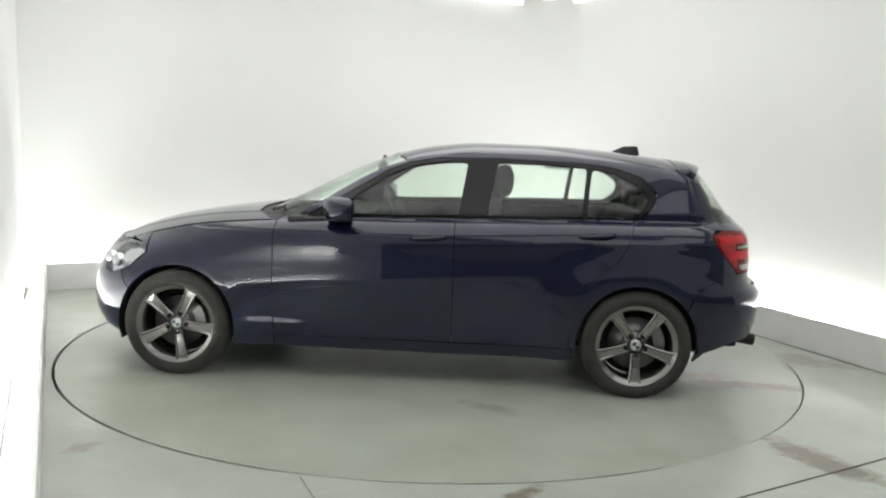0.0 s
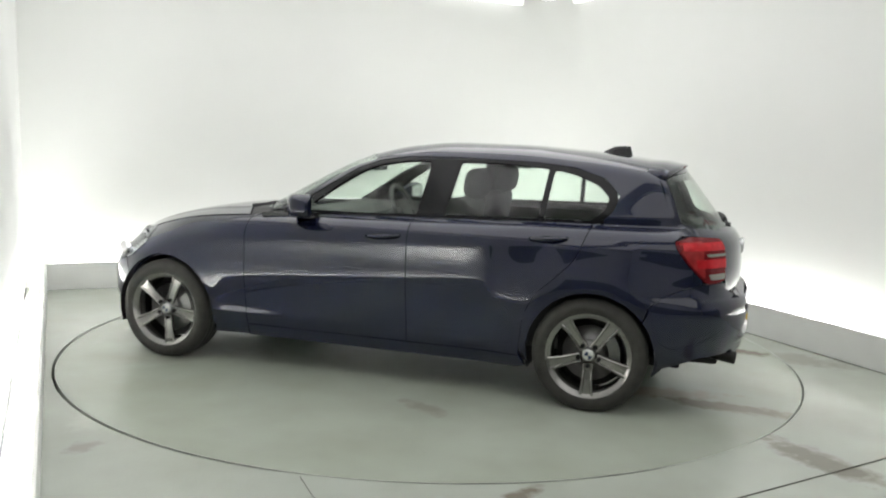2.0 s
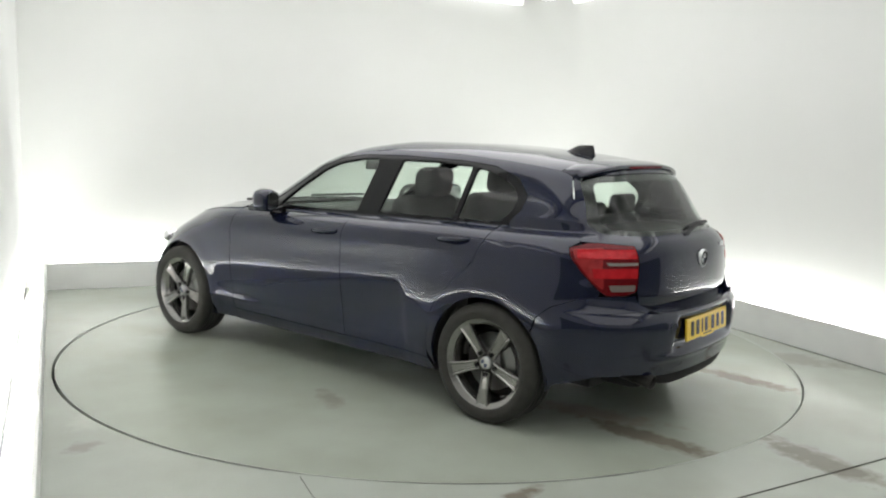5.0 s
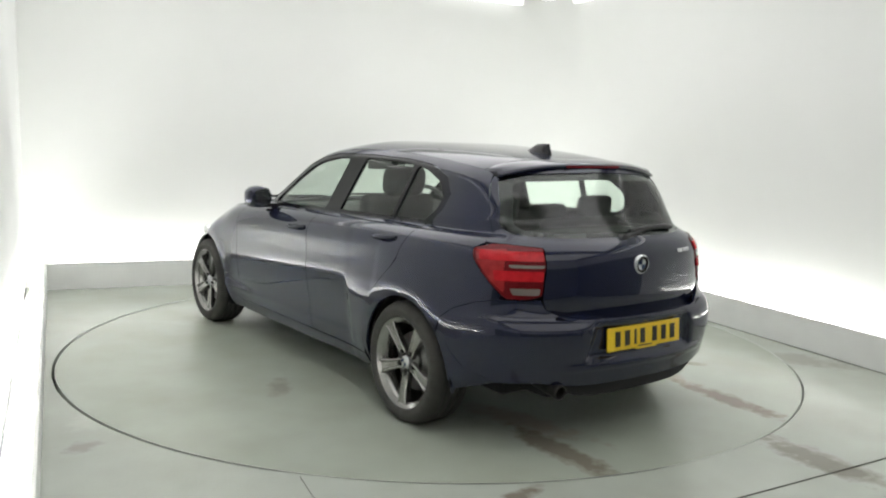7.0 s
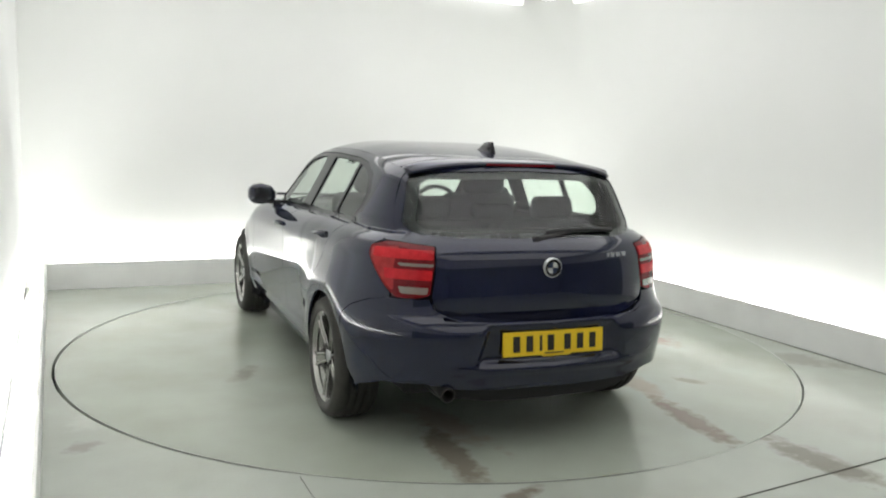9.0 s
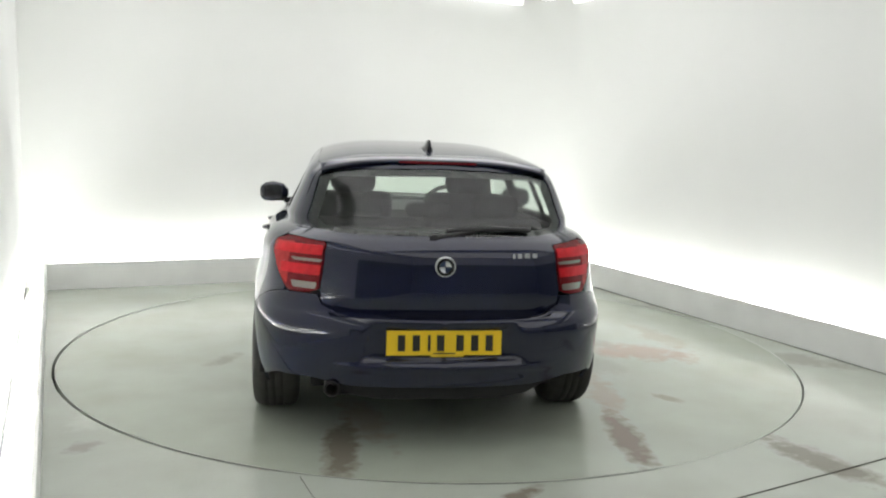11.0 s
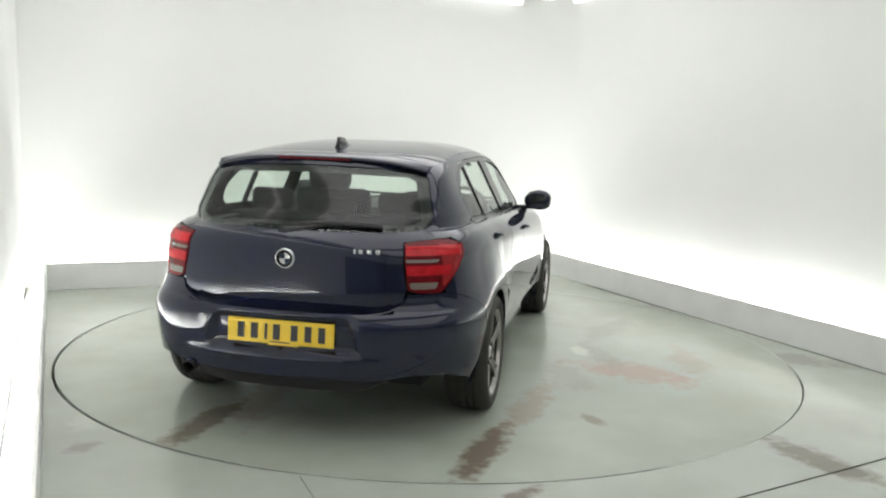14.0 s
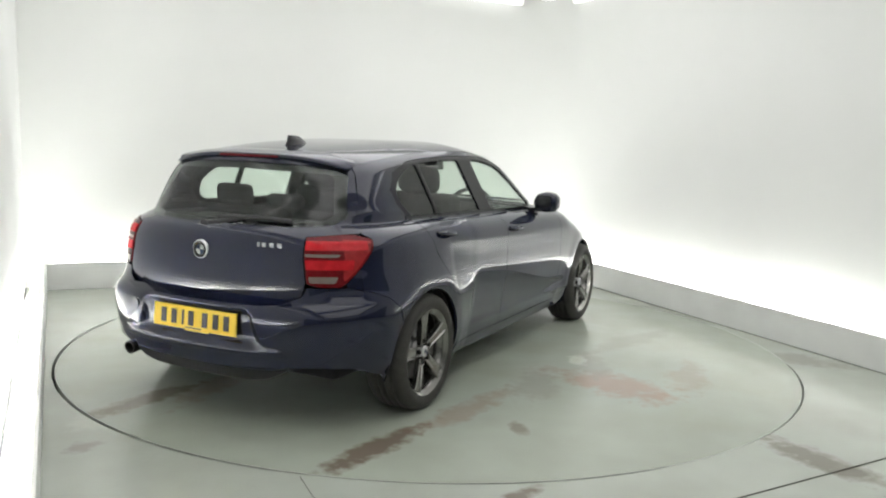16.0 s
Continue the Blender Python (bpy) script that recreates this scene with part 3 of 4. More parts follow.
FRONT_SEAM, DOOR_SEAM = 0.762, -0.283
SILL_TOP = 0.262
GLASS_FRONT = [(.43, .985), (-.292, .992), (-.338, 1.302), (-.18, 1.298), (-.02, 1.268), (.10, 1.222), (.24, 1.135), (.36, 1.045)]
GLASS_REAR = [(-.462, .996), (-.515, 1.304), (-.75, 1.304), (-1.030, 1.290), (-1.000, 1.006)]
GLASS_QUARTER = [(-1.032, 1.008), (-1.062, 1.287), (-1.17, 1.266), (-1.31, 1.213), (-1.378, 1.150), (-1.366, 1.085), (-1.29, 1.018)]
SURROUND = [(.60, .972), (-.30, .979), (-1.34, 1.002), (-1.415, 1.085), (-1.43, 1.160), (-1.35, 1.245), (-1.18, 1.298),
            (-.95, 1.318), (-.52, 1.328), (-.18, 1.322), (0.0, 1.292), (.13, 1.242), (.28, 1.150), (.44, 1.052)]
LIGHT_SIDE = [(-1.735, .938), (-1.748, .905), (-1.768, .874), (-1.80, .833), (-1.84, .788), (-1.872, .755), (-1.889, .736)]
LIGHT = GATE.line([("x", x, z) for x, z in LIGHT_SIDE] + [("y", .70, .716), ("y", .62, .716), ("y", .566, .732), ("y", .549, .84), ("y", .529, .948), ("y", .655, .960), ("x", -1.80, .960)])
LIGHT = fillet(LIGHT, .014)
PILLAR = [(.66, .962), (.475, 1.075), (.31, 1.178), (.15, 1.258), (.03, 1.300)]


def build_panels():
    fender = (arc(HUB_F, HUB_Z, ARCH, 203, 28) + [(1.70, .52), (1.72, .585), (1.655, .62), (1.560, .705), (1.60, .795)]
              + belt_line(1.60, FRONT_SEAM, -.004) + [(FRONT_SEAM, .19), (HUB_F - ARCH + .022, .187)])
    panel("front_wing", [fender], side, PAINT, car, both=True, step=0.018)
    door = ([(FRONT_SEAM, SILL_TOP)] + belt_line(FRONT_SEAM, DOOR_SEAM, .012) + [(DOOR_SEAM, .6), (DOOR_SEAM, SILL_TOP)])
    d1 = panel("front_door", [door], side, PAINT, car, both=True, step=0.012)
    rear = ([(DOOR_SEAM, SILL_TOP)] + belt_line(DOOR_SEAM, -1.30, .012)
            + eased([(-1.302, 1.0), (-1.27, .90), (-1.235, .815), (-1.13, .705), (-1.035, .62), (-.975, .50), (-.955, .36), (-.95, SILL_TOP)], 1, (0, 7)))
    d2 = panel("rear_door", [rear], side, PAINT, car, both=True, step=0.012)
    sill = [(HUB_F - ARCH - .012, .185), (FRONT_SEAM - .0, .185), (-.93, .185), (HUB_R + ARCH + .006, .205), (-.953, SILL_TOP), (FRONT_SEAM, SILL_TOP), (FRONT_SEAM, .19)]
    panel("sill", [sill[1:]], side, PAINT, car, both=True)
    # rear quarter: arch, shoulder and rear pillar in one pressing
    quarter = ([(-1.605, .52)] + arc(HUB_R, HUB_Z, ARCH, 141, -12)
               + [(-.953, .30), (-.955, .36), (-.975, .50), (-1.035, .62), (-1.13, .705), (-1.235, .815), (-1.27, .90), (-1.305, 1.0)])
    surround_back = [(-1.34, 1.002), (-1.415, 1.085), (-1.43, 1.160), (-1.35, 1.245), (-1.18, 1.298), (-1.10, 1.306)]
    top = [(x, float(rail(x))) for x in (-1.10, -1.2, -1.3, -1.4, -1.5, -1.56, -1.61)]
    tail = [(-1.63, 1.25), (-1.668, 1.15), (-1.705, 1.06), (-1.738, 1.0), (-1.765, .962)]
    quarter = quarter + surround_back + top + tail + LIGHT_SIDE + [(-1.889, .716), (-1.80, .695), (-1.70, .655), (-1.635, .60)]
    panel("rear_quarter", [quarter], quarter_side, PAINT, car, both=True, step=0.013, gap=0.0004)
    # rear bumper, from the arch round to the middle
    z_arch = [(float(p[0]), float(p[1])) for p in arc(HUB_R, HUB_Z, ARCH, 196, 143, 14)]
    lead = [BUMPER.find("x", x, z) for x, z in z_arch]
    top = BUMPER.line([("x", -1.635, .598), ("x", -1.70, .652), ("x", -1.80, .692), ("x", -1.885, .714), ("y", .70, .714), ("y", .61, .714),
                       ("y", .571, .716), ("y", .553, .672), ("y", .48, .636), ("y", .38, .624)]) + [(BUMPER.length, .622)]
    low = [(BUMPER.length, .310)] + BUMPER.line([("y", .30, .310), ("y", .42, .312), ("y", .60, .338), ("x", -1.90, .330), ("x", -1.72, .270)])
    panel("rear_bumper", [lead + top + low], BUMPER, PAINT, car, centre=BUMPER.length, step=0.018, gap=0.0004)
    low2 = [(BUMPER.length, .240)] + BUMPER.line([("y", .30, .240), ("y", .40, .255), ("y", .50, .305)])
    high2 = BUMPER.line([("y", .52, .318), ("y", .42, .306), ("y", .30, .306)]) + [(BUMPER.length, .306)]
    panel("bumper_skirt", [high2 + low2], BUMPER, WELL, car, centre=BUMPER.length, off=-0.012,
          label="black plastic skirt under the bumper")
    # tailgate with the hole of the rear window
    gate = (GATE.line([("y", .36, .612), ("y", .47, .625), ("y", .545, .665), ("y", .562, .735), ("y", .545, .84), ("y", .527, .948), ("y", .655, .960), ("x", -1.765, .963),
                       ("x", -1.738, 1.0), ("x", -1.705, 1.06), ("x", -1.668, 1.15), ("x", -1.63, 1.25), ("x", -1.62, 1.292)])
            + [(GATE.length, 1.325), (GATE.length, .608)])
    hole = [(GATE.length, .988)] + GATE.line([("y", .42, .988), ("y", .585, 1.0), ("y", .622, 1.03), ("y", .60, 1.12), ("y", .565, 1.24), ("y", .52, 1.272)]) + [(GATE.length, 1.285)]
    gate_loop = gate[:-2] + [(GATE.length, 1.325), (GATE.length, 1.285)] + hole[1:-1][::-1] + [(GATE.length, .988), (GATE.length, .608)]
    g = panel("tailgate", [fillet(gate_loop, .012, GATE.length)], GATE, PAINT, car, centre=GATE.length, step=0.025)
    panel("rear_window", [hole], GATE, GLASS, g, centre=GATE.length, depth=0.004, off=-0.004, gap=-0.003, label="green-tinted rear window").visible_shadow = False
    # dark print round the rear glass
    inner = [(GATE.length, 1.012)] + GATE.line([("y", .40, 1.012), ("y", .545, 1.022), ("y", .575, 1.045), ("y", .555, 1.12), ("y", .52, 1.225), ("y", .48, 1.246)]) + [(GATE.length, 1.256)]
    band = [(GATE.length, .990)] + hole[1:-1] + [(GATE.length, 1.284), (GATE.length, 1.256)] + inner[1:-1][::-1] + [(GATE.length, 1.012)]
    panel("window_seal", [band], GATE, TRIM, g, centre=GATE.length, depth=0.002, off=-0.009, gap=0.0)
    # roof, rail and pillars
    half = [(0.03, 1.0), (.085, .75), (.115, .4), (.128, 0.0), (.115, -.4), (.085, -.75), (.03, -1.0), (-1.55, -1.0), (-1.60, -.5), (-1.61, 0.0), (-1.60, .5), (-1.55, 1.0)]

    def roof(uv):
        uv = np.asarray(uv, float)
        x, s = uv[:, 0], uv[:, 1]
        zr = rail(x)
        w = body_y(x, zr)
        z = ROOF(x) - 0.005 - 0.057 * np.abs(s) ** 3.8
        return np.stack([x, w * s, z], 1)

    panel("roof", [half], roof, PAINT, car, gap=0.0, step=0.05)
    pillar = (PILLAR + [(x, float(rail(x))) for x in (-.1, -.2, -.4, -.6, -.8, -1.0, -1.10)]
              + [(-1.10, 1.306), (-.95, 1.318), (-.52, 1.328), (-.18, 1.322), (0.0, 1.292), (.13, 1.242), (.28, 1.150), (.44, 1.052), (.60, .967)])
    panel("side_rail", [pillar], side, PAINT, car, both=True, gap=0.001)
    # side windows and their black frames
    holes = [fillet(GLASS_FRONT, .03), fillet(GLASS_REAR, .022), fillet(GLASS_QUARTER, .03)]
    panel("window_frame", [fillet(SURROUND, .03)] + holes, side, TRIM, car, both=True, depth=0.02, off=-0.003, gap=0.001, label="gloss black window surround")
    for nm, h in (("door_window", holes[0]), ("door_window", holes[1]), ("quarter_window", holes[2])):
        for ob, door_ob in zip(panel(nm, [h], side, GLASS, car, both=True, depth=0.003, off=-0.009, gap=-0.004, step=0.06, label="green-tinted side window"), d1 if h is holes[0] else d2):
            ob.visible_shadow = False
            ob.parent = door_ob
    strip = belt_line(.60, -1.36, .010)
    strip = [(x, z) for x, z in strip] + [(x, z + .016) for x, z in strip[::-1]]
    panel("belt_strip", [strip], side, TRIM, car, both=True, off=0.003, gap=0.0, depth=0.012)
    # windscreen
    ws = WIND.line([("x", x, z) for x, z in PILLAR]) + WIND.line([("y", .45, 1.317), ("y", .24, 1.329)]) + [(WIND.length, 1.334), (WIND.length, .955)]
    panel("windscreen", [ws], WIND, GLASS, car, centre=WIND.length, depth=0.004, step=0.05, label="green-tinted windscreen").visible_shadow = False

    # bonnet
    def bonnet(uv):
        uv = np.asarray(uv, float)
        x, s = uv[:, 0], uv[:, 1]
        zb = BELT(x)
        w = body_y(x, zb)
        hump = 0.006 * np.exp(-((np.abs(s) - .62) / .06) ** 2)
        return np.stack([x, w * s, HOOD(x) - (HOOD(x) - zb) * np.abs(s) ** 2.3 + hump], 1)

    edge = [(.80, 1.0), (.96, .6), (1.0, .2), (1.0, -.2), (.96, -.6), (.80, -1.0), (1.60, -1.0), (1.78, -1.0), (1.90, -.8), (1.965, -.4), (1.985, 0.0), (1.965, .4), (1.90, .8), (1.78, 1.0), (1.60, 1.0)]
    panel("bonnet", [edge], bonnet, PAINT, car, step=0.04)
    cowl = [(.62, 1.0), (.80, .998), (.96, .6), (1.0, .2), (1.0, -.2), (.96, -.6), (.80, -.998), (.62, -1.0), (.78, -.7), (.86, -.3), (.88, 0.0), (.86, .3), (.78, .7)]
    panel("cowl", [cowl], bonnet, PLASTIC, car, step=0.05, off=-0.012)
    # front bumper with the lamp's hole
    arch_f = [FRONT.find("x", x, z) for x, z in arc(HUB_F, HUB_Z, ARCH, -20, 28, 14)]
    lamp = fillet(FRONT.line([("x", 1.565, .712), ("x", 1.66, .618), ("x", 1.80, .568), ("y", .62, .575), ("y", .50, .62), ("y", .53, .68), ("x", 1.82, .712), ("x", 1.70, .735)]), .02)
    up = FRONT.line([("x", 1.70, .52), ("x", 1.72, .585), ("x", 1.655, .62), ("x", 1.560, .705), ("x", 1.60, .80), ("x", 1.70, .778), ("x", 1.78, .757), ("y", .62, .748), ("y", .45, .744), ("y", .3, .742)]) + [(FRONT.length, .738)]
    dn = [(FRONT.length, .17)] + FRONT.line([("y", .5, .17), ("x", 1.80, .175), ("x", 1.665, .19)])
    panel("front_bumper", [arch_f + up + dn, lamp], FRONT, PAINT, car, centre=FRONT.length)
    for ob in panel("headlight", [lamp], FRONT, LAMP_BOWL, car, both=True, off=-0.028, depth=0.03, gap=-0.003, label="clear-glass headlight with a silver bowl"):
        s = 1 if ob.data.vertices[0].co.y > 0 else -1
        cover = panel("lamp_cover", [lamp], FRONT if s > 0 else (lambda uv: FRONT(uv) * np.array([1, -1, 1])), LAMP_GLASS, ob, off=0.0, depth=0.004, gap=0.001)
        for x, y in ((1.84, .60), (1.75, .70)):
            bm = bmesh.new()
            bmesh.ops.create_uvsphere(bm, u_segments=16, v_segments=8, radius=.04, matrix=pose(x, y * s, .645))
            part("projector", bm, CHROME, ob, "", True)


build_panels()


# ---- rear lamps, plate, badge, trims ----
def build_rear():
    for s in (1, -1):
        def wrap(uv, s=s):
            return GATE(uv) * np.array([1, s, 1])
        base = panel("tail_light", [LIGHT], wrap, RED_DEEP, car, off=0.004, depth=0.03, gap=0.002, step=0.025, label="red rear light cluster with two bars")

        def bar(name, z0, z1, y0, x1, mat, off):
            pts = GATE.line([("y", y0, z0), ("y", y0 - .006, z1), ("x", x1, z1), ("x", x1 - .012, z0)])
            panel(name, [fillet(pts, .008)], wrap, mat, base, off=off, depth=0.004, gap=0.0, step=0.03)
        bar("light_bar", .890, .930, .548, -1.772, RED_BRIGHT, .0075)
        bar("light_bar", .800, .846, .560, -1.848, RED_BRIGHT, .0075)
        bar("reflector_strip", .860, .873, .553, -1.895, CLEAR_LENS, .007)
        bar("reflector_strip", .738, .768, .578, -1.915, CLEAR_LENS, .007)
        side_red = GATE.line([("x", -1.752, .930), ("x", -1.868, .940), ("x", -1.884, .86), ("x", -1.90, .76), ("x", -1.896, .746), ("x", -1.85, .790), ("x", -1.81, .838), ("x", -1.775, .88)])
        panel("side_lens", [fillet(side_red, .01)], wrap, RED_LENS, base, off=.0055, depth=0.004, gap=0.0, step=0.03)
    # number plate on its recess
    px, pz, tilt = -2.130, .520, -4
    plate = part("number_plate", box(-.006, -.262, -.056, .004, .262, .056, .002), YELLOW, car, "yellow number plate with dark characters")
    plate.matrix_local = pose(px - .006, 0, pz, 0, -tilt, 0)
    for k, y in enumerate((.195, .128, .070, .018, -.070, -.138, -.205)):
        w = .006 if k == 2 else .0165
        part("character_bar", box(-.009, y - w, -.036, -.0055, y + w, .036), BLACK, plate)
    part("plate_line", box(-.009, -.05, -.0495, -.0058, .05, -.0445), BLACK, plate)
    part("plate_tab", box(-.004, -.09, -.064, .002, .06, -.057, .002), YELLOW, plate)
    # round badge of plain shapes
    bx = float(TAIL_GATE(.86)) - .004
    ring = bmesh.new()
    lathe_into(ring, [(.000, .002), (.034, .002), (.036, .007), (.044, .008), (.047, .004), (.047, -.01)], 40)
    badge = part("badge", ring, SILVER, car, "round silver badge", True)
    badge.matrix_local = pose(bx, 0, .860, 0, -90 - 3, 0)
    bm = bmesh.new()
    lathe_into(bm, [(.0275, .003), (.0275, .0045), (.0355, .0085), (.0405, .0092), (.0405, .006)], 40)
    part("badge_ring", bm, TRIM, badge, "dark enamel ring", True)
    for a in (0, 180):
        bm = bmesh.new()
        vs = [bm.verts.new((0, 0, .0045))] + [bm.verts.new((.027 * math.cos(radians(a + i * 15)), .027 * math.sin(radians(a + i * 15)), .0045)) for i in range(7)]
        bm.faces.new(vs)
        bmesh.ops.solidify(bm, geom=bm.faces[:], thickness=.002)
        part("badge_quarter", bm, BADGE_BLUE, badge)
    for y, w in ((-.325, .007), (-.352, .013), (-.390, .015), (-.428, .014)):
        q = GATE(np.array([GATE.find("y", abs(y), .905)]))[0]
        part("model_bar", box(q[0] - .004, y - w * .8, .896, q[0] + .004, y + w * .8, .917, .002), SILVER, car, "small chrome model mark")
    # handle strip of the tailgate
    bm = bmesh.new()
    ys = [-.52 + 1.04 * i / 16 for i in range(17)]
    lip = [float(BUMPER(np.array([BUMPER.find("y", max(abs(y), .002), .619)]))[0][0]) + .004 for y in ys]
    face = bm.faces.new([bm.verts.new((x, y, .619 + .9 * max(0, abs(y) - .42) ** 1.5)) for x, y in zip(lip, ys)] + [bm.verts.new((-1.98, y, .612)) for y in (.52, -.52)])
    if face.normal.z < 0:
        face.normal_flip()
    bmesh.ops.solidify(bm, geom=bm.faces[:], thickness=.004)
    part("bumper_shelf", bm, PAINT, car)
    # spoiler with its brake light
    n = 40
    bm = bmesh.new()
    rows = []
    for i in range(n + 1):
        s = -1 + 2 * i / n
        y = s * .560
        x1 = -1.742 + .075 * abs(s) ** 3.0
        x0 = -1.56
        z0 = float(ROOF(x0)) - .005 - .057 * abs(s) ** 3.8
        drop = .052 * abs(s) ** 3.2
        rows.append([bm.verts.new(p) for p in ((x0, y, z0 + .002), (-1.64, y, 1.343 - drop + .003), (x1 + .02, y, 1.330 - drop), (x1, y, 1.323 - drop),
                                               (x1 + .003, y, 1.309 - drop), (x1 + .035, y, 1.302 - drop), (-1.60, y, 1.290 - drop))])
    for a, b in zip(rows, rows[1:]):
        for k in range(6):
            bm.faces.new((a[k], b[k], b[k + 1], a[k + 1]))
    bm.faces.new(rows[0])
    bm.faces.new(rows[-1])
    bmesh.ops.recalc_face_normals(bm, faces=bm.faces[:])
    spoiler = part("spoiler", bm, PAINT, car, "", True)
    part("brake_light", box(-1.7435, -.19, 1.3085, -1.72, .19, 1.3205, .003), RED_DEEP, spoiler, "narrow red high brake light")
    # fin aerial
    bm = bmesh.new()
    sec = []
    for x, h, w in ((-1.240, .002, .012), (-1.275, .024, .028), (-1.315, .046, .028), (-1.36, .055, .022), (-1.408, .060, .014), (-1.422, .004, .022)):
        z = float(ROOF(x)) - .009
        sec.append([bm.verts.new((x, sgn * w * k, z + h * g)) for sgn, k, g in ((1, 1.3, 0), (1, .55, .5), (1, .2, 1), (-1, .2, 1), (-1, .55, .5), (-1, 1.3, 0))])
    for a, b in zip(sec, sec[1:]):
        for k in range(5):
            bm.faces.new((a[k], a[k + 1], b[k + 1], b[k]))
    bm.faces.new(sec[-1])
    bm.faces.new(sec[0])
    bmesh.ops.recalc_face_normals(bm, faces=bm.faces[:])
    part("aerial", bm, TRIM, car, "dark shark-fin roof aerial", True)
    # rear wiper
    w = part("rear_wiper", rod((-2.005, .045, .975), (-1.985, -.10, 1.005), .016, None, 10, .011), PLASTIC, car, "black rear window wiper")
    part("wiper_cap", rod((-1.96, .045, .972), (-2.02, .045, .976), .022, None, 16), PLASTIC, w)
    part("wiper_arm", rod((-1.985, -.09, 1.004), (-1.955, -.24, 1.028), .011, None, 8, .006), PLASTIC, w)
    bm = bmesh.new()
    pts = [(y, 1.012 + .010 * math.sin((y + .42) / .40 * math.pi)) for y in (-.42, -.34, -.26, -.18, -.10, -.02)]
    for (y0, z0), (y1, z1) in zip(pts, pts[1:]):
        q0, q1 = [GATE(np.array([GATE.find("y", abs(y), z)]))[0][0] - .010 for y, z in ((y0, z0), (y1, z1))]
        rod((q0, y0, z0), (q1, y1, z1), .011, bm, 8)
    part("wiper_blade", bm, PLASTIC, w)
    # exhaust
    bm = bmesh.new()
    lathe_into(bm, [(.028, -.2), (.033, -.2), (.035, -.01), (.035, .0), (.031, .002), (.029, -.004), (.028, -.15)], 28)
    ex = part("exhaust_pipe", bm, SOOT, car, "dark steel exhaust tailpipe", True)
    ex.matrix_local = pose(-2.088, .50, .292, 0, -98, 0)
    # round cover of the towing eye
    uv = BUMPER.find("y", .40, .555)
    q = BUMPER(np.array([uv]))[0]
    part("towing_cover", rod((q[0] - .003, .40, q[2]), (q[0] + .01, .397, q[2] + .0014), .024, None, 24), PAINT, car)


def lathe_into(bm, profile, seg=32):
    """Turns (radius, height) points round the z axis."""
    rings = [[bm.verts.new((r * math.cos(2 * math.pi * i / seg), r * math.sin(2 * math.pi * i / seg), z)) for i in range(seg)] if r > 1e-6
             else [bm.verts.new((0, 0, z))] * seg for r, z in profile]
    for a, b in zip(rings, rings[1:]):
        for i in range(seg):
            j = (i + 1) % seg
            vs = []
            for v in (a[i], a[j], b[j], b[i]):
                if v not in vs:
                    vs.append(v)
            if len(vs) > 2:
                bm.faces.new(vs)
    bmesh.ops.recalc_face_normals(bm, faces=bm.faces[:])
    return bm


build_rear()


